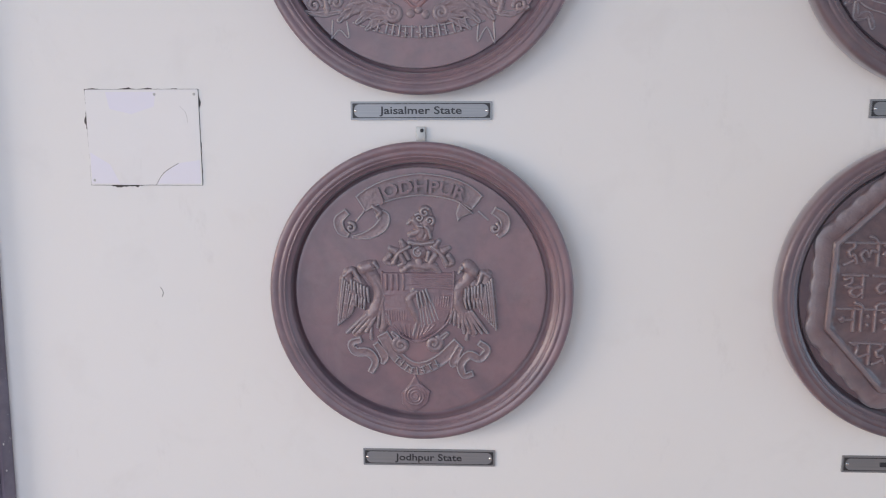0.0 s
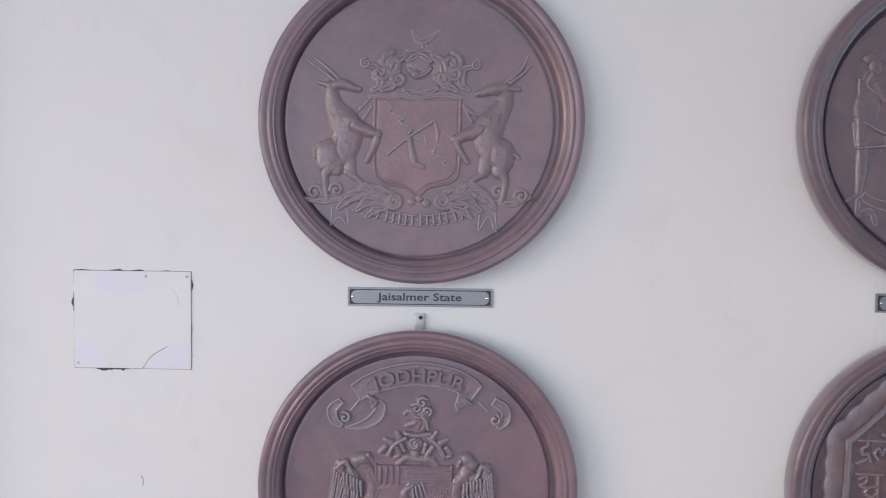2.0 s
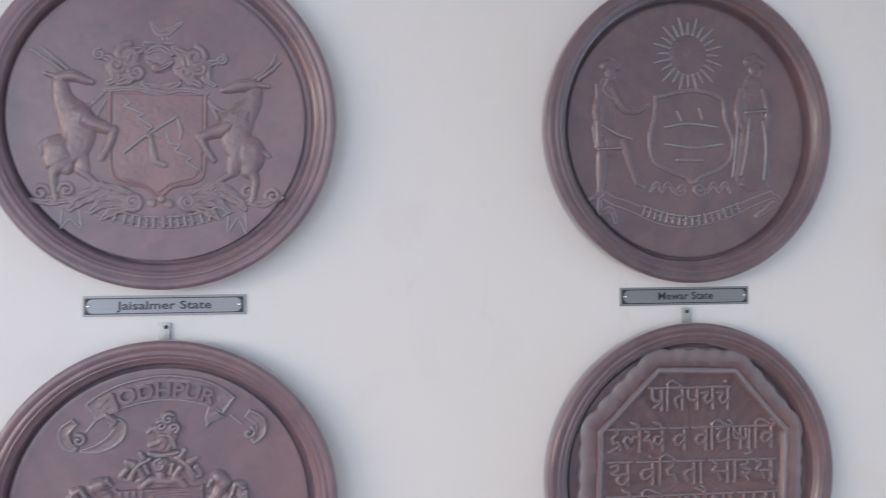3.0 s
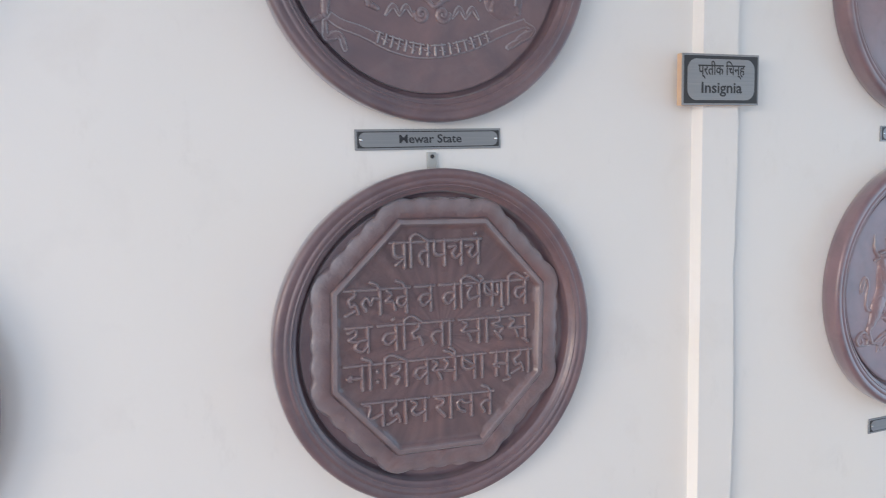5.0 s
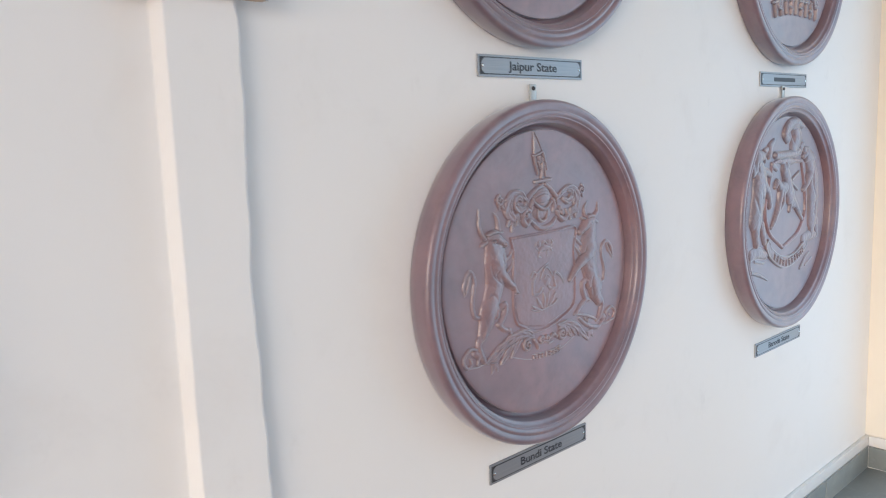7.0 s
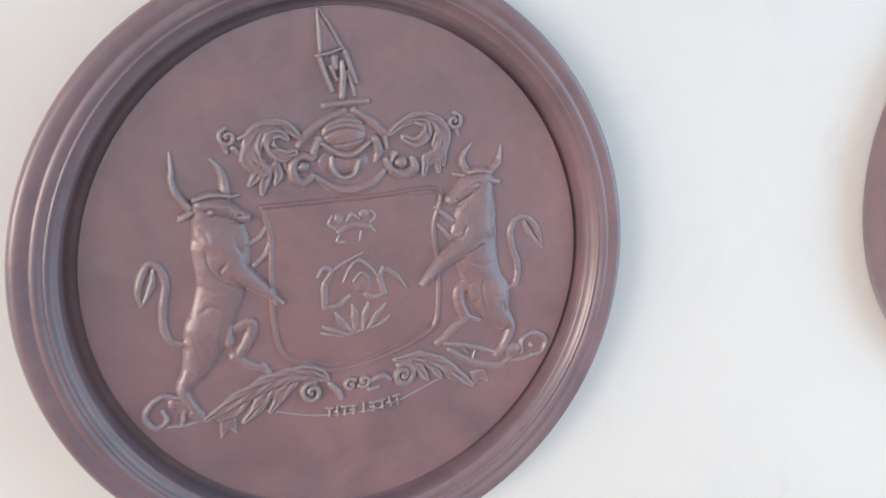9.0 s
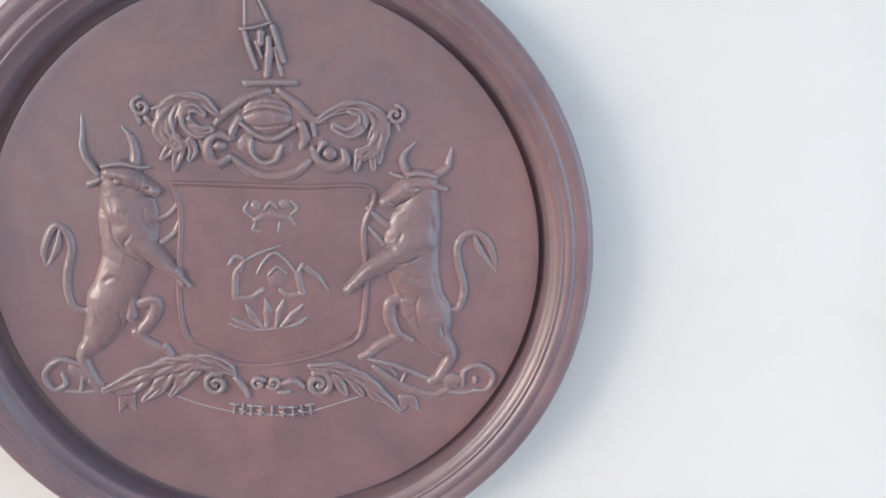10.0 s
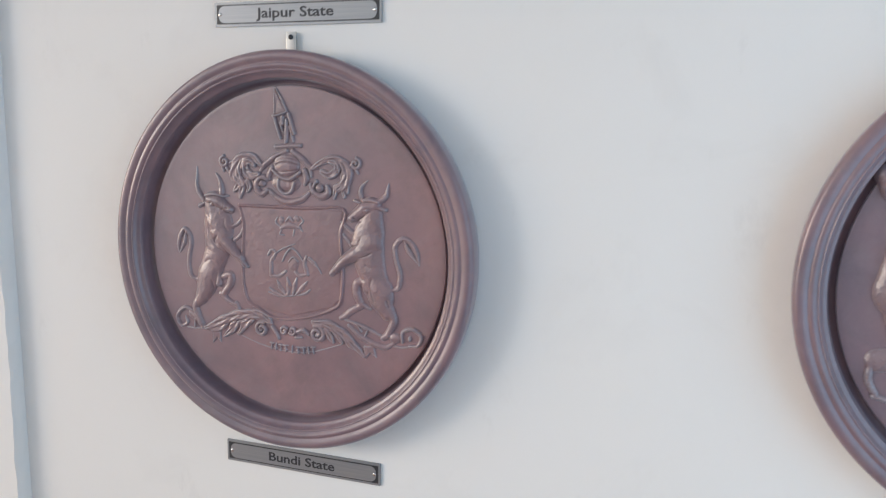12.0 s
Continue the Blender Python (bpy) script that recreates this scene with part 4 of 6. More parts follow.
leaf(c, ((-22, 198), (-7, 178), (16, 184), (40, 201)), (3.7, 10.0, 2.5), 6.0)
stroke(c, ((-2, 176), (1, 164)), (2.5, 2.5, 2.5), 5.0)
stroke(c, ((6, 176), (11, 164)), (2.5, 2.5, 2.5), 5.0)
curl(c, -66, 129, 24.5, 1.5, 8.1, 10, 90, 1)
curl(c, -89, 109, 19.6, 1.5, 6.5, 10, 80, -1)
curl(c, -51, 94, 17.5, 1.5, 5.8, 10, 90, 1)
curl(c, -124, 128, 11.3, 1.5, 3.7, 10, 90, 1)
curl(c, 66, 130, 22.0, 1.5, 7.3, 10, 80, -1)
curl(c, 49, 97, 18.4, 1.5, 6.1, 10, 80, -1)
curl(c, 74, 107, 18.4, 1.5, 6.1, 10, 90, 1)
curl(c, 119, 126, 11.0, 1.5, 3.6, 10, 80, -1)
blob(c, -71, 109, 42.5, 42.5, 6, 0)
blob(c, 61, 112, 41.7, 41.7, 6, 0)
leaf(c, ((-39, 144), (-59, 129), (-66, 94)), (7.3, 12.2, 4.9), 11.0)
leaf(c, ((24, 144), (44, 129), (52, 95)), (7.5, 12.5, 5.0), 11.0)
leaf(c, ((-43, 94), (-68, 79), (-88, 69)), (7.5, 11.3, 5.0), 10.0)
leaf(c, ((32, 95), (57, 80), (77, 70)), (7.4, 11.0, 4.9), 10.0)
leaf(c, ((-119, 123), (-99, 116), (-93, 81), (-108, 69)), (6.1, 11.0, 4.9), 9.0)
leaf(c, ((114, 123), (91, 113), (89, 83), (104, 71)), (6.1, 9.8, 4.9), 9.0)
leaf(c, ((-115, 54), (-58, 59), (-10, 52), (42, 60), (90, 53)), (3.8, 6.3, 3.8), 7.0)
carved("crest", c, MAT_CAST, e, "helmet crest with a small bird and curling mantling")
c = Clay(0.62)
curl(c, -59, -176, 18.8, 2.0, 6.3, 10, 160, 1)
curl(c, 50, -175, 19.1, 2.0, 6.4, 10, 20, -1)
leaf(c, ((-66, -163), (-113, -151), (-155, -169), (-182, -192)), (11.3, 16.3, 6.3), 10.0)
leaf(c, ((-74, -178), (-113, -176), (-142, -197)), (10.2, 14.0, 5.1), 10.0)
leaf(c, ((-79, -191), (-104, -199), (-121, -212)), (7.5, 10.0, 3.8), 10.0)
leaf(c, ((-107, -156), (-122, -144), (-137, -154)), (6.3, 10.0, 3.8), 10.0)
leaf(c, ((57, -162), (105, -149), (143, -166), (166, -188)), (11.3, 16.3, 6.3), 10.0)
leaf(c, ((65, -177), (105, -174), (133, -196)), (10.0, 13.8, 5.0), 10.0)
leaf(c, ((70, -189), (95, -199), (113, -211)), (7.6, 10.2, 3.8), 10.0)
leaf(c, ((97, -154), (115, -141), (128, -154)), (6.3, 10.0, 3.8), 10.0)
blob(c, -21, -178, 10.0, 10.0, 9, 0)
blob(c, -3, -170, 8.8, 8.8, 9, 0)
blob(c, 13, -180, 10.0, 10.0, 9, 0)
curl(c, -238, -158, 16.6, 1.3, 5.1, 8, 0, 1)
curl(c, -188, -152, 15.0, 1.3, 5.0, 8, 180, -1)
leaf(c, ((-259, -173), (-220, -178), (-170, -172)), (3.8, 7.5, 3.8), 7.0)
curl(c, 173, -153, 15.0, 1.3, 5.0, 8, 0, 1)
curl(c, 225, -162, 15.3, 1.3, 5.1, 8, 180, -1)
leaf(c, ((158, -173), (202, -180), (243, -165)), (3.8, 7.5, 3.8), 7.0)
stroke(c, ((-151, -197), (-81, -221), (1, -230), (83, -219), (146, -194)), (2.5, 3.0, 2.5), 4.0)
bars(c, ((-113, -199), (-56, -214), (1, -218), (58, -212), (114, -196)), 11.3, 9, 15)
stroke(c, ((-198, -192), (-200, -230)), (2.6, 2.6, 2.6), 4.0)
stroke(c, ((-200, -230), (-182, -213), (-162, -230), (-165, -195)), (2.5, 2.5, 2.5), 4.0)
stroke(c, ((133, -194), (131, -239), (151, -209), (169, -241), (166, -193)), (2.5, 2.5, 2.5), 4.0)
carved("scroll", c, MAT_CAST, e, "leafy scroll with motto letters")

e = med[1, 0]
c = Clay(0.75)
stroke(c, ((-84, 76), (-88, 29), (-100, -18), (-90, -71), (-54, -94), (-11, -110), (7, -123), (33, -107), (77, -89), (107, -61), (113, -20), (94, 27), (82, 78), (7, 95), (-84, 76)), (5.4, 5.4, 5.4), 7.0)
carved("shield", c, MAT_CAST_DARK, e, "pale-edged heraldic shield")
c = Clay(0.75)
stroke(c, ((-62, 7), (-1, 16), (72, 10)), (2.7, 4.0, 2.7), 6.5)
stroke(c, ((-60, -33), (12, -40), (86, -30)), (2.7, 4.1, 2.7), 6.5)
stroke(c, ((-32, -70), (33, -69)), (4.1, 5.4, 4.1), 7.5)
stroke(c, ((-30, 44), (-19, 24)), (2.7, 4.1, 2.7), 6.5)
stroke(c, ((26, 52), (34, 28)), (2.7, 4.1, 2.7), 6.5)
carved("charge", c, MAT_CAST_DARK, e, "worn landscape charge")
c = Clay(0.75)
blob(c, -1, 180, 45.9, 45.9, 8, 0)
rays(c, -1, 180, 48.6, 89.1, 24)
blob(c, -1, 182, 18.9, 24.3, 11, 0)
carved("sun_crest", c, MAT_CAST_DARK, e, "radiant sun disc")
c = Clay(0.75)
limb(c, ((-201, 101), (-209, 49), (-213, -6)), (21.4, 28.5, 24.2), (8, 10, 9), 2)
limb(c, ((-213, -1), (-202, -32)), (28.5, 35.6), (9, 8), 2)
limb(c, ((-218, -40), (-219, -101), (-224, -153)), (14.3, 12.8, 7.1), (9, 9, 7), 1.5)
limb(c, ((-163, -28), (-144, -83), (-133, -125)), (14.3, 12.8, 7.1), (9, 9, 7), 1.5)
limb(c, ((-230, -155), (-246, -163)), (7.1, 5.7), (7, 6), 0.8)
limb(c, ((-133, -125), (-116, -133)), (7.1, 5.7), (7, 6), 0.8)
limb(c, ((-193, 91), (-165, 50), (-134, 43), (-103, 57)), (12.8, 11.4, 8.6, 7.1), (11, 10, 9, 7), 1)
limb(c, ((-220, 88), (-232, 35), (-218, -6)), (10.0, 10.0, 7.1), (10, 10, 8), 1)
limb(c, ((-231, 100), (-229, -17), (-219, -147)), (3.6, 4.3, 3.6), (9, 9, 8), 0.5)
limb(c, ((-218, 7), (-182, -13), (-146, -23)), (4.3, 4.3, 2.9), (12, 12, 9), 0.5)
limb(c, ((-229, -48), (-171, -44)), (4.3, 4.3), (11, 10), 0.5)
limb(c, ((-212, 145), (-195, 151), (-178, 144)), (11.4, 14.3, 8.6), (10, 12, 9), 1)
blob(c, -195, 130, 15.7, 20.0, 11)
limb(c, ((-206, 112), (-215, 88), (-190, 68)), (5.7, 5.7, 4.3), (11, 12, 10), 0.6)
groove(c, ((-204, 62), (-196, 17)), 4.3, 2)
groove(c, ((-213, -23), (-207, -45)), 4.3, 2)
carved("supporter", c, MAT_CAST_DARK, e, "plain standing figure in low relief")
c = Clay(0.75)
limb(c, ((169, 117), (165, 46), (168, -22), (165, -100)), (24.6, 32.3, 36.9, 46.1), (9, 11, 10, 9), 2)
limb(c, ((139, 99), (127, 45), (141, 2)), (12.3, 12.3, 7.7), (11, 11, 9), 1)
limb(c, ((193, 101), (207, 47), (195, -7)), (12.3, 12.3, 7.7), (11, 11, 9), 1)
limb(c, ((127, 72), (121, -23), (111, -106)), (3.8, 4.6, 3.1), (9, 9, 8), 0.5)
limb(c, ((145, 46), (198, 52)), (6.1, 6.1), (13, 13), 0.5)
limb(c, ((154, 168), (172, 176), (193, 166)), (12.3, 15.4, 10.8), (10, 12, 10), 1)
blob(c, 172, 149, 16.9, 21.5, 11)
limb(c, ((189, 26), (198, -35), (191, -113)), (4.6, 4.6, 4.6), (12, 12, 11), 0.5)
limb(c, ((154, 32), (147, -35), (132, -103)), (4.6, 4.6, 4.6), (12, 12, 11), 0.5)
limb(c, ((141, -106), (138, -125)), (9.2, 7.7), (8, 7), 0.8)
limb(c, ((191, -105), (200, -127)), (9.2, 7.7), (8, 7), 0.8)
groove(c, ((168, 33), (171, -89)), 4.6, 2.5)
groove(c, ((181, 101), (166, 60)), 3.8, 2)
carved("supporter", c, MAT_CAST_DARK, e, "plain standing figure in low relief")
c = Clay(0.75)
curl(c, -22, -140, 14.6, 1.5, 5.3, 8, 180, 1)
curl(c, 25, -139, 14.9, 1.5, 5.4, 8, 0, -1)
leaf(c, ((-98, -145), (-83, -127), (-69, -145)), (2.6, 6.6, 2.6), 6.0)
leaf(c, ((-69, -145), (-55, -127), (-41, -145)), (2.6, 6.6, 2.6), 6.0)
leaf(c, ((47, -145), (62, -126), (76, -145)), (2.7, 6.8, 2.7), 6.0)
leaf(c, ((76, -145), (91, -125), (106, -144)), (2.7, 6.9, 2.7), 6.0)
ribbon(c, ((-217, -151), (-190, -167), (-148, -180), (-78, -209), (-6, -217), (82, -201), (158, -169), (219, -147)), (10.4, 13.0, 10.4), 5.0)
bars(c, ((-120, -188), (-63, -204), (1, -212), (68, -201), (135, -177)), 10.6, 8, 16)
leaf(c, ((-224, -162), (-221, -193), (-197, -188), (-184, -214)), (5.2, 9.1, 5.2), 6.0)
leaf(c, ((219, -152), (234, -163), (203, -184), (175, -201)), (5.5, 9.6, 5.5), 6.0)
carved("scroll", c, MAT_CAST_DARK, e, "motto scroll on leafy base")

e = med[2, 1]
c = Clay(0.56)
stroke(c, ((-100, 84), (-92, 49), (-95, -3), (-95, -62), (-86, -94), (-66, -105), (-36, -120), (2, -121), (45, -112), (89, -95), (106, -75), (109, -13), (105, 40), (112, 86), (35, 85), (-100, 84)), (3.0, 3.4, 3.0), 7.0)
plaque(c, ((-97, 82), (111, 83), (105, 40), (105, -75), (87, -93), (2, -117), (-61, -105), (-83, -91), (-92, -62), (-94, -3)), 2.5, 1)
carved("shield", c, MAT_SHIELD, e, "heraldic shield with raised edge")
c = Clay(0.56)
stroke(c, ((-13, 47), (3, 52), (25, 50)), (3.8, 7.6, 3.8), 7.5)
blob(c, -12, 62, 6.5, 7.4, 7.5, 0)
blob(c, 19, 65, 7.4, 6.5, 7.5, 0)
stroke(c, ((-20, 66), (-24, 57), (-16, 50)), (1.9, 2.8, 1.9), 6.5)
stroke(c, ((26, 69), (32, 61), (25, 54)), (1.8, 2.8, 1.8), 6.5)
stroke(c, ((-3, 59), (4, 66), (12, 60)), (1.9, 3.8, 1.9), 7.5)
stroke(c, ((-12, 44), (-15, 36), (-7, 34)), (1.9, 2.9, 1.9), 6.5)
stroke(c, ((14, 46), (12, 34)), (1.9, 2.9, 1.9), 6.5)
stroke(c, ((25, 49), (31, 43)), (1.9, 2.8, 1.9), 6.5)
blob(c, 11, -18, 13.3, 15.2, 6.5, 0)
stroke(c, ((-11, -14), (-4, 0), (8, 11), (22, 1), (31, -11)), (2.0, 2.9, 2.0), 7.5)
stroke(c, ((1, -15), (11, -5), (21, -13)), (1.4, 1.9, 1.4), 8.5)
stroke(c, ((-35, -42), (-34, -16), (-28, -4)), (4.8, 4.8, 2.9), 7.5)
stroke(c, ((-33, -42), (-18, -42), (-5, -32)), (3.8, 4.8, 3.8), 7.5)
stroke(c, ((-41, -4), (-34, 5), (-25, 1), (-29, -12)), (2.9, 3.9, 2.0), 7.5)
stroke(c, ((-28, -2), (-8, 10), (15, 19)), (1.9, 2.5, 1.4), 7.5)
stroke(c, ((39, -35), (34, -15), (38, -2)), (4.8, 4.8, 2.9), 7.5)
stroke(c, ((37, -35), (24, -38), (15, -32)), (3.8, 4.8, 3.8), 7.5)
stroke(c, ((38, -4), (50, -12), (58, -19)), (1.8, 2.8, 1.4), 7.5)
stroke(c, ((43, -3), (56, -14), (68, -32)), (1.9, 2.9, 1.4), 7.5)
stroke(c, ((-1, -75), (1, -59), (-2, -43)), (2.9, 6.8, 2.0), 7.5)
stroke(c, ((-4, -76), (-16, -63), (-23, -50)), (2.9, 5.9, 2.0), 7.5)
stroke(c, ((10, -74), (14, -56), (18, -43)), (2.9, 5.8, 1.9), 7.5)
stroke(c, ((16, -74), (29, -60), (39, -48)), (2.9, 5.9, 2.0), 7.5)
stroke(c, ((20, -75), (35, -70), (44, -63)), (2.0, 3.9, 2.0), 7.5)
stroke(c, ((-10, -78), (-26, -73), (-39, -65)), (2.0, 4.9, 2.0), 7.5)
stroke(c, ((-41, -73), (-18, -79), (13, -76)), (2.0, 2.9, 2.0), 7.5)
carved("charge", c, MAT_CAST_LIT, e, "small crouching beast above a seated figure")
c = Clay(0.56)
limb(c, ((-138, -52), (-123, -48), (-123, -63), (-139, -86)), (6.8, 8.1, 8.1, 6.8), (8, 10, 10, 9), 1.5)
limb(c, ((-143, -85), (-128, -97), (-110, -105)), (6.8, 5.6, 5.0), (9, 9, 8), 1.5)
limb(c, ((-112, -102), (-106, -111)), (5.6, 4.4), (9, 8), 0.6)
limb(c, ((-117, 43), (-104, 50), (-94, 62)), (4.4, 3.7, 3.1), (7, 6, 5), 1)
limb(c, ((-112, 19), (-100, 28), (-93, 42)), (4.4, 3.7, 3.1), (7, 6, 5), 1)
limb(c, ((-194, -62), (-209, -57), (-215, -39), (-213, -14), (-208, 8), (-212, 26), (-222, 33), (-231, 22), (-237, 4), (-236, -12)), (4.4, 5.0, 5.0, 5.0, 5.0, 5.0, 5.0, 5.0, 4.4, 1.9), (7, 7, 7, 7, 7, 7, 7, 7, 6, 4), 1)
limb(c, ((-219, 27), (-223, 8), (-234, -12)), (2.5, 5.0, 1.9), (6, 7, 4), 0.6)
limb(c, ((-147, 69), (-146, 45), (-147, 20), (-151, -6), (-161, -31), (-170, -56)), (27.4, 33.0, 30.5, 26.8, 24.9, 24.3), (14, 17, 17, 16, 16, 16), 3)
limb(c, ((-170, -50), (-178, -75), (-189, -97)), (25.5, 21.8, 13.7), (18, 16, 13), 4)
limb(c, ((-189, -97), (-202, -113), (-198, -129), (-190, -146)), (12.4, 8.1, 6.8, 6.2), (13, 12, 11, 10), 3)
limb(c, ((-193, -143), (-187, -152)), (6.8, 6.2), (11, 9), 0.6)
limb(c, ((-147, -40), (-148, -66)), (5.0, 7.5), (10, 13), 1.2)
limb(c, ((-152, 52), (-137, 27)), (20.5, 18.7), (20, 20), 5)
limb(c, ((-148, 31), (-127, 11), (-110, -5), (-96, -16)), (18.7, 13.7, 10.0, 6.8), (20, 20, 18, 16), 2)
limb(c, ((-97, -12), (-91, -27)), (6.2, 5.0), (16, 13), 0.8)
limb(c, ((-94, -19), (-84, -29)), (4.4, 3.7), (14, 11), 0.6)
limb(c, ((-161, 86), (-155, 64)), (14.9, 21.2), (15, 16), 4)
limb(c, ((-164, 92), (-145, 89), (-127, 80), (-118, 75)), (9.3, 13.1, 8.7, 7.5), (17, 20, 17, 16), 1.5)
limb(c, ((-170, 99), (-152, 103), (-133, 100)), (3.7, 5.0, 3.1), (18, 19, 15), 1.5)
limb(c, ((-174, 85), (-184, 80), (-187, 77)), (4.4, 5.0, 2.5), (13, 12, 8), 0.8)
limb(c, ((-135, 99), (-123, 100)), (3.1, 1.9), (14, 10), 0.8)
limb(c, ((-176, 91), (-187, 106), (-191, 120), (-190, 133), (-190, 152)), (5.0, 5.0, 4.0, 2.8, 1.2), (12, 10, 8, 7, 4), 0.8)
limb(c, ((-137, 102), (-137, 116), (-141, 131), (-149, 141)), (6.8, 5.9, 4.4, 1.9), (12, 10, 8, 5), 0.8)
blob(c, -154, 84, 3.7, 2.8, 22)
groove(c, ((-161, 85), (-154, 88), (-146, 84)), 1.0, 2.5)
groove(c, ((-160, 80), (-153, 79), (-147, 82)), 0.8, 1.8)
blob(c, -123, 77, 1.9, 1.9, 15)
groove(c, ((-126, 79), (-121, 77)), 1.4, 4)
groove(c, ((-131, 69), (-122, 69), (-115, 73)), 1.0, 3)
groove(c, ((-136, 73), (-130, 82), (-132, 93)), 1.2, 1.6)
groove(c, ((-145, 7), (-151, 16), (-143, 27)), 2.2, 3)
groove(c, ((-165, 46), (-161, 21), (-150, 7), (-133, -4)), 1.4, 2.5)
groove(c, ((-135, -4), (-127, -14), (-137, -36)), 1.2, 1.5)
groove(c, ((-177, -29), (-162, -21), (-149, -32)), 2.5, 1.8)
groove(c, ((-161, -57), (-159, -77), (-172, -96)), 1.6, 2.2)
groove(c, ((-186, -55), (-181, -82)), 1.9, 1.3)
groove(c, ((-164, 65), (-159, 52)), 1.9, 1.6)
groove(c, ((-130, 58), (-129, 44), (-124, 34)), 1.9, 2)
groove(c, ((-163, -1), (-157, -8)), 1.9, 1.3)
carved("supporter", c, MAT_CAST_LIT, e, "rearing bull supporter with curled tail")
c = Clay(0.56)
limb(c, ((147, -38), (137, -45), (137, -62), (145, -80)), (7.8, 8.5, 8.5, 7.1), (8, 9, 10, 9), 1.5)
limb(c, ((146, -83), (128, -93), (113, -106)), (7.1, 7.1, 5.7), (9, 9, 8), 1.5)
limb(c, ((116, -103), (106, -109)), (5.7, 4.9), (9, 7), 0.6)
limb(c, ((147, -80), (163, -87)), (4.9, 3.5), (8, 6), 1)
limb(c, ((131, 45), (117, 56), (108, 64)), (4.9, 4.2, 2.8), (7, 6, 5), 1)
limb(c, ((127, 24), (111, 42)), (4.2, 2.8), (7, 5), 1)
limb(c, ((204, -51), (216, -45), (219, -21), (212, 2), (209, 23), (215, 36), (227, 41), (241, 32), (250, 16), (254, -4)), (3.5, 4.9, 4.9, 4.9, 4.9, 4.9, 4.9, 5.7, 4.9, 1.4), (6, 7, 7, 7, 7, 7, 7, 7, 6, 3), 1)
limb(c, ((227, 38), (234, 22), (251, 1)), (2.1, 4.9, 2.1), (6, 7, 4), 0.6)
limb(c, ((165, 78), (162, 53), (158, 26), (161, -2), (169, -30), (180, -56)), (19.1, 28.3, 31.8, 29.7, 26.2, 25.5), (14, 16, 17, 16, 16, 16), 3)
limb(c, ((181, -53), (186, -73), (195, -93)), (26.2, 23.3, 12.7), (18, 16, 13), 4)
limb(c, ((198, -87), (208, -103), (202, -120), (194, -134)), (12.0, 7.8, 7.1, 6.4), (13, 12, 11, 10), 2.5)
limb(c, ((197, -131), (188, -137)), (7.1, 6.4), (11, 9), 0.6)
limb(c, ((154, -40), (158, -53)), (9.2, 9.2), (12, 13), 1.2)
limb(c, ((167, 32), (151, 18)), (21.2, 21.2), (20, 20), 5)
limb(c, ((153, 16), (133, 7), (114, -4), (98, -20)), (19.8, 14.1, 10.6, 7.8), (20, 19, 18, 16), 2)
limb(c, ((100, -16), (89, -29)), (7.1, 6.4), (16, 13), 0.8)
limb(c, ((105, -11), (108, -20)), (4.2, 2.8), (12, 9), 0.8)
limb(c, ((169, 85), (166, 62)), (17.0, 22.6), (15, 16), 4)
limb(c, ((173, 96), (154, 89), (138, 79), (128, 72)), (12.0, 14.8, 10.6, 8.5), (17, 20, 17, 16), 1.5)
limb(c, ((153, 104), (165, 105), (180, 102)), (4.2, 5.7, 4.2), (17, 19, 17), 1.5)
limb(c, ((152, 102), (145, 115), (147, 127), (158, 138)), (5.7, 4.9, 3.5, 1.4), (12, 10, 8, 4), 0.8)
limb(c, ((180, 103), (192, 112), (195, 123), (197, 134)), (6.4, 5.3, 3.5, 1.4), (12, 10, 8, 4), 0.8)
limb(c, ((145, 100), (133, 103)), (3.5, 2.8), (13, 9), 0.8)
limb(c, ((178, 93), (192, 89)), (5.7, 4.2), (14, 10), 0.8)
blob(c, 160, 87, 3.9, 3.2, 22)
groove(c, ((152, 88), (160, 91), (168, 88)), 1.1, 2.5)
groove(c, ((154, 83), (162, 82)), 0.9, 1.8)
groove(c, ((132, 74), (137, 71)), 1.6, 4)
groove(c, ((125, 65), (135, 63), (147, 67)), 1.1, 3)
groove(c, ((147, 72), (154, 78), (152, 86)), 1.4, 1.6)
groove(c, ((147, 40), (141, 27), (128, 21)), 1.6, 3)
groove(c, ((140, 3), (153, 6), (168, 13)), 1.6, 2.8)
groove(c, ((133, 0), (146, -28), (153, -39)), 1.4, 1.5)
groove(c, ((168, -30), (165, -50), (173, -79)), 2.1, 2.5)
groove(c, ((182, -3), (189, -28), (200, -46)), 2.1, 1.6)
groove(c, ((153, -8), (167, -14)), 2.8, 1.8)
groove(c, ((179, 58), (182, 31)), 2.8, 1.6)
groove(c, ((195, -67), (200, -82)), 1.4, 3)
carved("supporter", c, MAT_CAST_LIT, e, "rearing bull supporter with curled tail")
c = Clay(0.56)
limb(c, ((-22, 296), (-22, 272), (-22, 248)), (1.2, 2.1, 2.4), (6, 8, 8), 0.5)
limb(c, ((-20, 296), (-8, 276), (3, 255)), (1.2, 2.1, 2.4), (6, 8, 8), 0.5)
plaque(c, ((-21, 293), (2, 254), (-22, 247)), 5, 1)
limb(c, ((-26, 246), (-10, 249), (4, 254)), (2.4, 3.0, 2.4), (11, 11, 11), 0.5)
limb(c, ((-23, 244), (-17, 225), (-11, 208)), (3.6, 3.6, 3.6), (10, 10, 9), 0.5)
limb(c, ((6, 250), (11, 234), (17, 216)), (4.2, 4.2, 3.6), (10, 10, 9), 0.5)
limb(c, ((-6, 243), (-6, 233)), (5.4, 4.8), (11, 11), 1)
limb(c, ((-11, 234), (-5, 219)), (3.0, 2.4), (10, 9), 0.8)
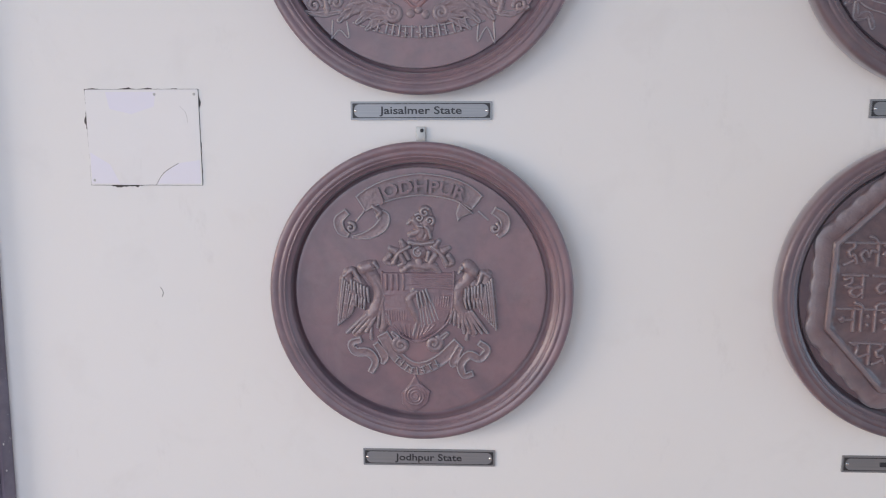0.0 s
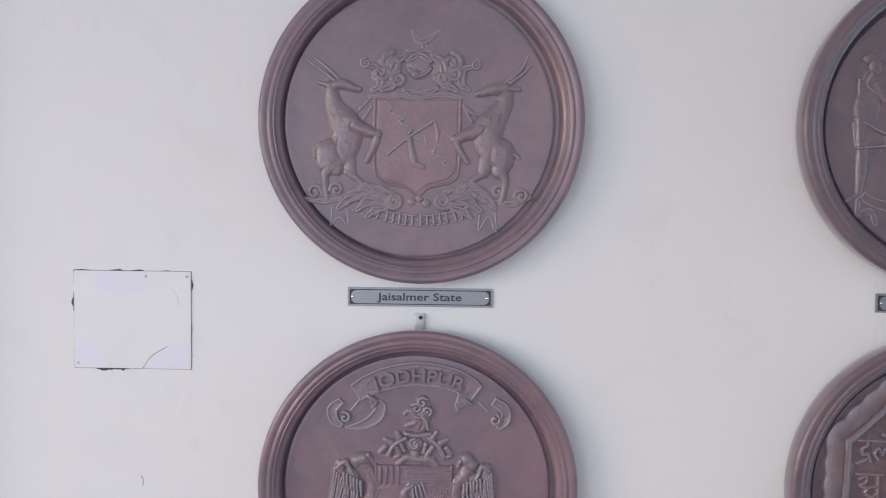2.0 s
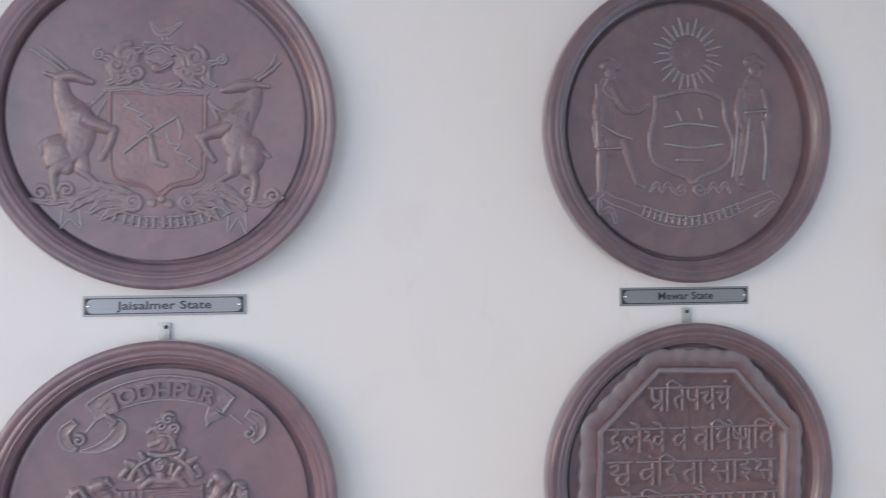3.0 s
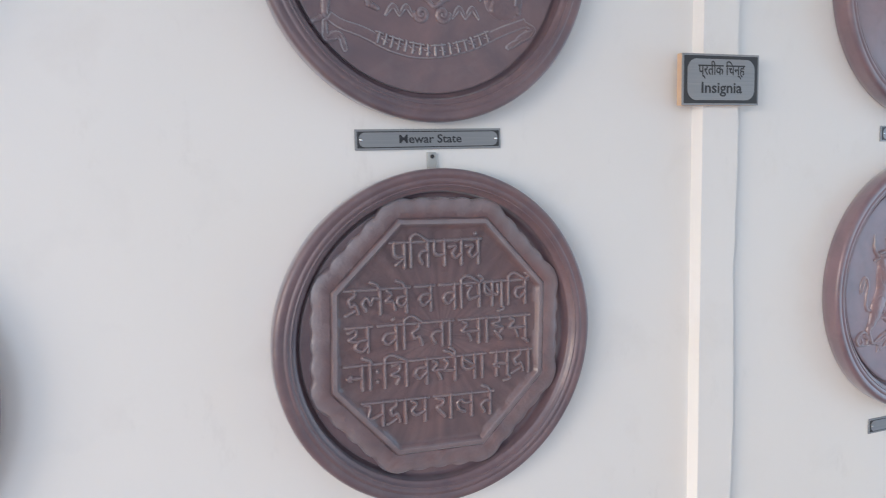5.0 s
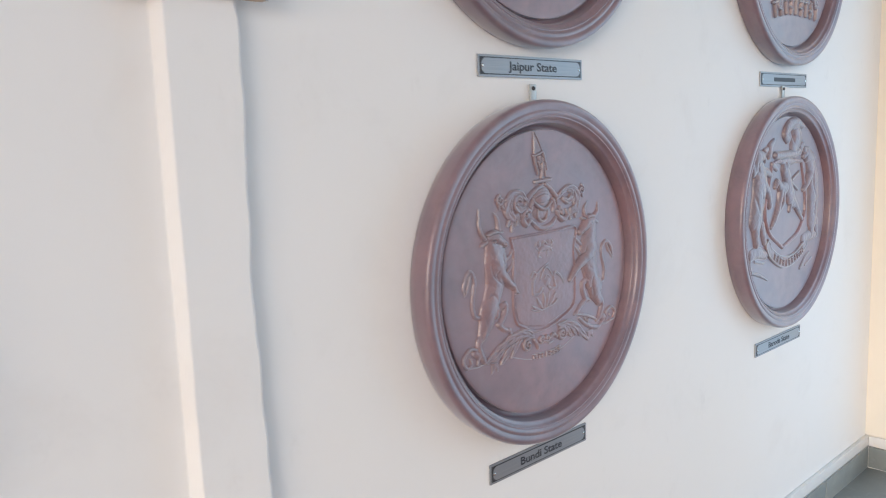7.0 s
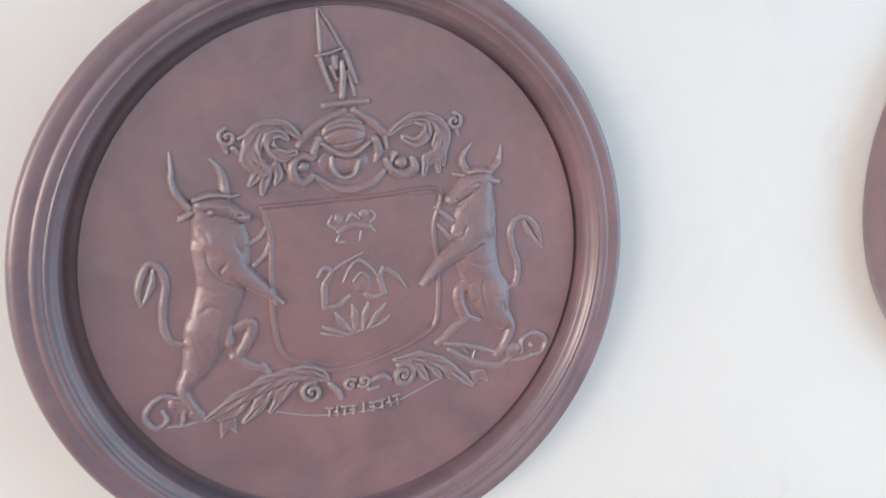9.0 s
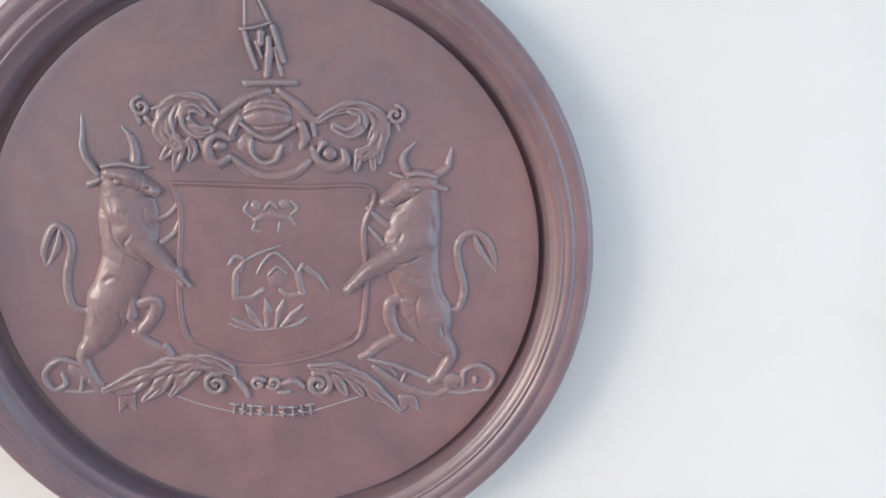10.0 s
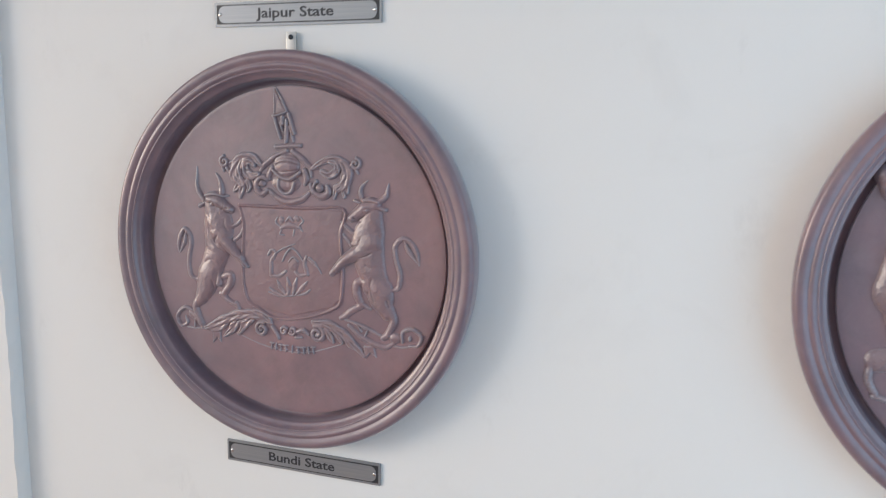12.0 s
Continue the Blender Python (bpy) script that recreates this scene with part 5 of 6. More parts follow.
limb(c, ((2, 239), (2, 221), (0, 201)), (3.6, 5.4, 4.2), (11, 12, 10), 1)
limb(c, ((8, 228), (13, 210), (15, 202)), (3.0, 3.0, 2.4), (8, 8, 6), 0.8)
limb(c, ((-21, 192), (3, 194), (28, 195)), (4.8, 4.8, 4.8), (10, 11, 10), 0.6)
limb(c, ((1, 185), (-25, 174), (-44, 160), (-53, 149)), (4.8, 6.0, 6.0, 3.6), (9, 10, 9, 7), 0.8)
limb(c, ((13, 185), (32, 172), (47, 158), (61, 156)), (4.8, 6.0, 6.0, 3.0), (9, 10, 9, 7), 0.8)
limb(c, ((-29, 155), (-36, 141), (-35, 134)), (5.4, 5.4, 3.0), (10, 10, 7), 0.6)
limb(c, ((36, 151), (40, 138), (36, 127)), (6.0, 6.6, 3.6), (10, 10, 7), 0.6)
limb(c, ((48, 154), (50, 141)), (4.2, 3.0), (9, 8), 0.6)
limb(c, ((-20, 128), (-4, 125), (17, 127)), (12.0, 13.2, 10.8), (6, 7, 6), 1.5)
limb(c, ((-35, 113), (-19, 100), (4, 94), (30, 100), (45, 113)), (4.2, 6.6, 7.2, 6.6, 4.2), (8, 9, 9, 9, 8), 1)
groove(c, ((-32, 108), (-12, 93), (8, 90), (33, 98)), 1.2, 2)
limb(c, ((-16, 134), (-16, 120), (-5, 110), (9, 113), (16, 129)), (3.0, 3.6, 3.6, 3.6, 3.0), (11, 12, 12, 12, 11), 0.5)
blob(c, 0, 160, 26.4, 24.0, 14)
limb(c, ((-26, 150), (-9, 138), (9, 136), (28, 148)), (3.6, 4.8, 4.8, 3.6), (13, 14, 14, 13), 0.6)
groove(c, ((-26, 156), (-14, 163), (4, 166), (30, 160)), 1.4, 3.5)
groove(c, ((-26, 150), (-6, 148), (28, 153)), 1.2, 2.5)
groove(c, ((-19, 174), (3, 179), (24, 172)), 1.3, 2.5)
groove(c, ((-23, 165), (-7, 172), (17, 171), (29, 164)), 1.1, 2)
limb(c, ((-117, 161), (-102, 168), (-84, 173)), (3.0, 3.0, 3.0), (8, 8, 8), 0.8)
leaf(c, ((-51, 159), (-67, 171), (-88, 171), (-102, 157), (-106, 139), (-93, 124)), (3.6, 7.2, 10.2, 11.4, 12.0, 8.4), 11)
leaf(c, ((-65, 158), (-74, 164), (-84, 160), (-84, 148), (-72, 140), (-58, 142)), (3.6, 5.4, 6.0, 7.2, 7.8, 4.8), 13)
leaf(c, ((-95, 131), (-102, 118), (-109, 110)), (6.0, 6.0, 3.0), 10)
leaf(c, ((-89, 126), (-93, 112), (-97, 98)), (6.0, 6.0, 2.4), 10)
leaf(c, ((-80, 129), (-77, 118), (-81, 109)), (5.4, 5.4, 2.4), 10)
limb(c, ((-70, 133), (-67, 122)), (4.2, 3.0), (9, 7), 0.6)
groove(c, ((-96, 165), (-101, 150), (-97, 132)), 1.3, 3)
groove(c, ((-90, 165), (-96, 149), (-86, 132)), 1.3, 3)
groove(c, ((-81, 159), (-83, 150), (-75, 148)), 1.6, 5)
groove(c, ((-87, 167), (-73, 171), (-61, 163)), 1.2, 2.5)
groove(c, ((-102, 129), (-97, 119)), 1.0, 2)
limb(c, ((-39, 134), (-49, 137), (-60, 129), (-61, 115), (-51, 107), (-39, 114)), (4.8, 6.0, 6.6, 7.2, 6.6, 4.8), (10, 12, 12, 12, 11, 10), 0.8)
blob(c, -50, 126, 8.4, 7.2, 13)
groove(c, ((-45, 131), (-52, 132), (-56, 125)), 1.3, 4)
limb(c, ((-49, 109), (-50, 102)), (4.8, 3.0), (10, 7), 0.6)
curl(c, -129, 163, 10.2, 1.3, 3.0, 10, 100, 1)
limb(c, ((-133, 154), (-131, 146)), (4.2, 3.0), (9, 7), 0.6)
limb(c, ((-124, 151), (-117, 143)), (4.2, 3.0), (9, 7), 0.6)
limb(c, ((126, 163), (108, 173), (88, 177)), (3.0, 3.0, 3.0), (8, 8, 8), 0.8)
leaf(c, ((53, 156), (71, 168), (92, 173), (111, 166), (119, 150), (115, 133), (102, 122)), (3.6, 5.4, 7.2, 9.6, 10.8, 10.2, 6.6), 11)
leaf(c, ((71, 150), (85, 145), (99, 154), (98, 165), (87, 168)), (4.8, 7.2, 7.2, 6.0, 3.6), 13)
leaf(c, ((111, 128), (114, 108)), (6.0, 3.0), 10)
leaf(c, ((98, 125), (95, 106)), (6.0, 3.0), 10)
leaf(c, ((120, 135), (120, 115)), (5.4, 2.4), 10)
groove(c, ((105, 164), (111, 148), (104, 130)), 1.3, 3)
groove(c, ((99, 159), (103, 145), (94, 131)), 1.3, 3)
groove(c, ((85, 159), (94, 159), (94, 164)), 1.6, 5)
groove(c, ((68, 162), (85, 169), (101, 167)), 1.2, 2.5)
limb(c, ((48, 127), (55, 114), (69, 107), (83, 114), (81, 126)), (4.2, 6.6, 7.8, 7.2, 4.8), (10, 12, 12, 12, 10), 0.8)
blob(c, 66, 122, 9.0, 7.8, 12)
limb(c, ((59, 133), (54, 123)), (4.8, 3.6), (11, 10), 0.6)
groove(c, ((60, 129), (57, 120), (64, 115)), 1.3, 4)
groove(c, ((75, 131), (84, 129)), 1.2, 2.5)
curl(c, 135, 166, 10.2, 1.3, 3.0, 10, 80, -1)
limb(c, ((127, 157), (128, 149)), (4.2, 3.0), (9, 7), 0.6)
limb(c, ((137, 156), (140, 150)), (3.6, 2.4), (9, 7), 0.6)
carved("crest", c, MAT_CAST_LIT, e, "helmet crest with pennon and curling mantling")
c = Clay(0.56)
limb(c, ((-207, -124), (-226, -119), (-242, -131), (-245, -144), (-235, -155), (-223, -149), (-226, -137)), (3.7, 4.3, 4.3, 4.3, 4.3, 3.7, 2.5), (8, 9, 9, 9, 9, 8, 7), 0.6)
limb(c, ((-212, -130), (-199, -138), (-185, -151)), (8.6, 9.8, 6.1), (8, 8, 6), 1)
limb(c, ((-238, -155), (-208, -158), (-185, -156)), (1.8, 2.5, 1.8), (5, 5, 4), 0.6)
limb(c, ((-203, -139), (-206, -153)), (3.7, 3.1), (9, 7), 0.6)
plaque(c, ((-167, -158), (-147, -159), (-147, -183), (-156, -173), (-167, -185)), 5, 1)
leaf(c, ((-39, -131), (-62, -122), (-87, -119), (-113, -125), (-145, -138), (-181, -155)), (3.7, 7.4, 9.2, 9.8, 8.6, 3.7), 10)
leaf(c, ((-80, -127), (-94, -141), (-108, -160)), (7.4, 8.0, 2.5), 10)
leaf(c, ((-105, -130), (-120, -149), (-139, -167)), (7.4, 8.6, 2.5), 10)
leaf(c, ((-135, -139), (-149, -152), (-167, -158)), (6.1, 6.7, 2.5), 9)
leaf(c, ((-158, -146), (-176, -157)), (4.9, 3.1), 8)
limb(c, ((-100, -118), (-68, -111), (-43, -120), (-36, -133)), (2.5, 3.7, 3.7, 2.5), (7, 8, 8, 7), 0.6)
groove(c, ((-50, -129), (-82, -129), (-120, -137), (-159, -152)), 1.1, 2.5)
curl(c, -57, -145, 13.5, 1.5, 3.7, 12, 70, 1)
limb(c, ((-35, -138), (-26, -149), (-22, -159)), (4.3, 4.9, 3.7), (10, 11, 9), 0.5)
curl(c, -10, -144, 8.0, 1.2, 3.1, 11, 40, 1)
curl(c, 7, -142, 8.0, 1.2, 3.1, 11, 220, 1)
limb(c, ((17, -143), (30, -139), (41, -146)), (3.7, 5.5, 3.7), (9, 11, 9), 0.5)
limb(c, ((14, -154), (25, -153)), (3.7, 3.1), (9, 8), 0.5)
curl(c, 58, -143, 15.3, 1.6, 4.3, 12, 110, -1)
leaf(c, ((49, -122), (76, -123), (103, -134), (128, -153), (151, -174)), (3.7, 8.0, 9.8, 8.0, 3.1), 10)
leaf(c, ((76, -133), (85, -147), (90, -155)), (5.5, 6.1, 2.5), 10)
leaf(c, ((94, -136), (108, -154)), (6.1, 3.1), 10)
leaf(c, ((114, -144), (123, -157), (135, -162)), (5.5, 4.9, 2.5), 9)
groove(c, ((69, -126), (96, -137), (123, -159)), 1.1, 2.5)
limb(c, ((114, -111), (149, -120), (184, -134)), (2.5, 4.3, 3.1), (6, 7, 6), 0.6)
limb(c, ((121, -121), (149, -141), (188, -154), (208, -145)), (3.7, 6.1, 6.1, 3.7), (6, 8, 8, 6), 0.6)
limb(c, ((138, -118), (146, -130)), (1.8, 1.8), (7, 7), 0.5)
limb(c, ((159, -123), (153, -137)), (1.8, 1.8), (7, 7), 0.5)
plaque(c, ((149, -155), (170, -153), (177, -177), (163, -168), (153, -182)), 5, 1)
blob(c, 211, -135, 12.3, 9.8, 10)
limb(c, ((224, -141), (225, -123), (243, -116), (259, -128), (254, -144), (238, -147)), (3.1, 3.7, 4.3, 4.3, 3.7, 3.1), (8, 9, 9, 9, 8, 8), 0.6)
blob(c, 238, -134, 3.7, 5.5, 8)
limb(c, ((201, -148), (223, -151), (252, -144)), (2.5, 3.1, 1.8), (5, 5, 4), 0.6)
limb(c, ((-115, -157), (-65, -174), (-14, -182), (40, -180), (109, -157)), (1.2, 1.6, 1.2), (3.5, 3.5, 3.5), 0.4)
bars(c, ((-42, -175), (-13, -177), (24, -178), (54, -174)), 6.1, 8, 9)
carved("scroll", c, MAT_CAST_LIT, e, "leafy scroll with motto letters")

e = med[3, 1]
c = Clay(0.9)
limb(c, ((-111, 156), (-126, 111), (-153, 28), (-127, -45), (-55, -90), (-27, -106)), (7, 7, 7, 7, 7, 6), (7, 8, 8, 8, 8, 8), 0.8)
limb(c, ((-27, -106), (20, -93), (87, -67), (136, -3), (125, 82), (100, 157)), (6, 7, 7, 7, 7, 7), (8, 8, 8, 8, 8, 7), 0.8)
limb(c, ((-111, 156), (-65, 164), (-12, 153), (41, 162), (100, 157)), (6, 8, 6, 8, 6), (7, 9, 8, 9, 7), 0.8)
carved("shield", c, MAT_SHIELD, e, "heraldic shield with a prancing horse")
c = Clay(0.9)
limb(c, ((-24, 139), (-7, 108), (8, 75)), (24, 26, 24), (13, 15, 14), 2.5)
blob(c, -18, 147, 14, 16, 15)
limb(c, ((8, 75), (25, 47), (50, 27)), (30, 30, 18), (14, 14, 11), 3)
limb(c, ((-21, 82), (-49, 82), (-75, 99), (-87, 87)), (22, 18, 14, 9), (14, 14, 13, 10), 2)
limb(c, ((-48, 75), (-58, 36), (-84, -9), (-108, -35)), (16, 13, 11, 8), (13, 12, 11, 9), 1.5)
limb(c, ((-33, 66), (-33, 34), (-59, 12)), (14, 11, 8), (12, 11, 9), 1.5)
limb(c, ((49, 32), (79, 1), (112, -28)), (15, 11, 8), (12, 11, 9), 1.5)
limb(c, ((26, 38), (19, 6)), (13, 9), (11, 9), 1.5)
limb(c, ((30, 103), (82, 125)), (5, 4), (9, 8), 0.6)
limb(c, ((20, 96), (74, 68)), (6, 4), (9, 8), 0.6)
carved("horse_charge", c, MAT_CAST, e, "prancing horse in relief")
c = Clay(0.9)
limb(c, ((-210, 160), (-193, 114), (-200, 54), (-217, -5)), (34, 42, 40, 36), (15, 18, 17, 16), 4)
limb(c, ((-211, 2), (-214, -36), (-208, -77)), (34, 22, 14), (17, 14, 11), 3)
limb(c, ((-174, -25), (-154, -74)), (18, 12), (11, 9), 1.5)
limb(c, ((-187, 114), (-147, 74), (-124, 32)), (22, 16, 12), (19, 17, 12), 2)
limb(c, ((-184, 144), (-144, 135), (-120, 122)), (16, 12, 9), (14, 12, 10), 1.5)
limb(c, ((-231, 153), (-215, 181), (-184, 183)), (22, 28, 18), (17, 20, 16), 2)
limb(c, ((-184, 183), (-167, 170)), (12, 10), (16, 13), 1)
limb(c, ((-250, 161), (-239, 139)), (14, 16), (14, 14), 1.5)
groove(c, ((-226, 168), (-216, 138)), 4, 3)
groove(c, ((-200, 84), (-179, 30), (-195, -7)), 4, 3)
groove(c, ((-230, 71), (-213, 25)), 5, 2.5)
groove(c, ((-193, 174), (-176, 170)), 3, 3)
carved("supporter", c, MAT_CAST, e, "standing horse supporter in bold relief")
c = Clay(0.9)
limb(c, ((165, 155), (189, 95), (195, 27), (192, -42)), (30, 40, 38, 32), (14, 17, 16, 14), 4)
limb(c, ((192, -42), (187, -90)), (26, 14), (14, 10), 3)
limb(c, ((216, -44), (231, -90)), (20, 12), (12, 9), 2)
limb(c, ((163, 113), (136, 81), (119, 65)), (18, 14, 10), (17, 15, 11), 2)
limb(c, ((141, 174), (172, 163)), (26, 22), (17, 17), 2)
limb(c, ((127, 179), (113, 171)), (12, 10), (14, 12), 1)
groove(c, ((176, 129), (176, 79), (197, 35)), 4, 3)
groove(c, ((195, 27), (190, -25)), 4, 3)
carved("supporter", c, MAT_CAST, e, "standing horse supporter in bold relief")
c = Clay(0.9)
limb(c, ((-10, 227), (-29, 245), (3, 270), (55, 281), (101, 268)), (14, 14, 20, 16, 10), (12, 13, 14, 13, 10), 1.5)
limb(c, ((46, 262), (61, 230), (36, 202)), (26, 34, 26), (13, 14, 12), 2)
limb(c, ((-90, 183), (-8, 181), (74, 187)), (13, 14, 13), (13, 14, 13), 0.8)
limb(c, ((-47, 162), (-10, 165), (37, 159)), (10, 14, 10), (9, 10, 9), 1)
limb(c, ((-133, 187), (-129, 209), (-102, 228)), (16, 14, 8), (11, 11, 8), 1)
limb(c, ((-163, 196), (-148, 203)), (12, 9), (10, 8), 1)
limb(c, ((91, 198), (108, 210)), (14, 9), (10, 8), 1)
limb(c, ((122, 189), (152, 193)), (14, 10), (10, 8), 1)
limb(c, ((-111, 156), (-79, 140)), (10, 8), (10, 9), 1)
groove(c, ((-4, 234), (19, 254), (57, 262)), 4, 3)
groove(c, ((30, 247), (31, 215)), 4, 2.5)
carved("crest", c, MAT_CAST, e, "raised crest on a twisted wreath")
c = Clay(0.9)
ribbon(c, ((-140, -75), (-110, -115), (-22, -153), (70, -146), (149, -106)), (15, 20, 15), 9)
bars(c, ((-96, -125), (-12, -156), (70, -145), (123, -126)), 9, 12, 12)
limb(c, ((-237, -105), (-196, -101), (-143, -115)), (18, 20, 14), (8, 9, 7), 1)
limb(c, ((-238, -158), (-187, -171), (-129, -194)), (5, 6, 3), (6, 6, 4), 0.6)
limb(c, ((-243, -103), (-247, -133), (-235, -157)), (6, 6, 5), (6, 6, 6), 0.6)
limb(c, ((-213, -127), (-154, -139)), (5, 4), (5, 5), 0.6)
limb(c, ((129, -98), (179, -91), (231, -92)), (18, 20, 14), (8, 9, 7), 1)
limb(c, ((110, -191), (145, -161), (178, -146)), (6, 6, 4), (6, 6, 5), 0.6)
limb(c, ((152, -186), (201, -166)), (5, 3), (5, 4), 0.6)
carved("scroll", c, MAT_CAST, e, "motto scroll and rocky base")

e = med[2, 0]
c = Clay(0.8)
leaf(c, ((-98, -159), (-95, -205), (-84, -243)), (6.1, 7.4, 9.8), 7.0)
curl(c, -82, -238, 12.2, 1.3, 4.9, 9, 90, 1)
curl(c, 110, -235, 13.2, 1.3, 5.3, 9, 60, -1)
stroke(c, ((-68, -230), (5, -210), (87, -213)), (3.7, 4.9, 3.7), 6.0)
leaf(c, ((114, -134), (114, -184), (110, -224)), (6.6, 7.9, 10.6), 7.0)
blob(c, -65, -180, 11.3, 15.0, 8, 0)
blob(c, -23, -175, 11.3, 15.0, 8, 0)
blob(c, 48, -168, 11.5, 15.3, 8, 0)
blob(c, 92, -163, 11.7, 15.6, 8, 0)
carved("scroll", c, MAT_CAST_LIT, e, "raised banner with curled feet and worn letters")

e = med[3, 0]
c = Clay(0.8)
bars(c, ((-132, -201), (-23, -183), (84, -182), (194, -189)), 21.0, 12, 9)
leaf(c, ((-127, -148), (-26, -118), (81, -123), (195, -136)), (10.3, 20.7, 10.3), 12.0)
leaf(c, ((-110, -74), (-80, -123), (-85, -185)), (15.5, 24.1, 10.3), 13.0)
leaf(c, ((166, -54), (147, -112), (174, -166)), (16.7, 25.9, 11.1), 13.0)
leaf(c, ((12, -61), (45, -103)), (18.0, 21.6, 10.8), 11.0)
carved("scroll", c, MAT_CAST, e, "raised motto letters under carved figures")

# lettering of the banner
arc_letters("lettering", "JODHPUR", 0.042, med[0, 1], 0.262, -0.008, "raised capital letters", 0.215)

# the seal: scalloped octagon with five lines of raised script
e = med[1, 1]
TILT = radians(-2.0)


def octagon(ap):
    r = ap / math.cos(math.pi / 8)
    return [(r * math.cos(TILT + (k + 0.5) * math.tau / 8) + 4, r * math.sin(TILT + (k + 0.5) * math.tau / 8) * 1.03 + 4) for k in range(8)]


bm = bmesh.new()
rings = []
for ap, h in ((283, -1), (281, 8), (276, 11.5), (262, 12.5), (246, 12), (243.5, 10), (240, 14.5), (232, 15), (225, 6), (217, 4), (20, 4)):
    ring = []
    for i, p in enumerate(octagon(ap)):
        nxt = octagon(ap)[(i + 1) % 8]
        for k in range(24):
            t = k / 24
            wob = 1 + (0.018 * abs(math.sin(5 * math.pi * t)) - 0.010 if ap > 270 else 0) + noise.noise((i + t * 2, ap * 0.02, 3.3)) * 0.004
            ring.append(bm.verts.new(((p[0] + (nxt[0] - p[0]) * t) * wob / 1000, -(DISC_H + (h + noise.noise((i * 3 + t * 9, ap, 1.3)) * 0.9) / 1000), (p[1] + (nxt[1] - p[1]) * t) * wob / 1000)))
    rings.append(ring)
for a, b in zip(rings, rings[1:]):
    for k in range(192):
        bm.faces.new((a[k], a[(k + 1) % 192], b[(k + 1) % 192], b[k]))
bm.faces.new(rings[-1])
part("octagon_frame", bm, MAT_SEAL, e, "scalloped octagonal frame, dusty along its edges")

# strokes of the script: x from the letter's start, y from its foot (0) to the headline (1)
STEM = lambda x: ((x, 1.0), (x, 0.0))
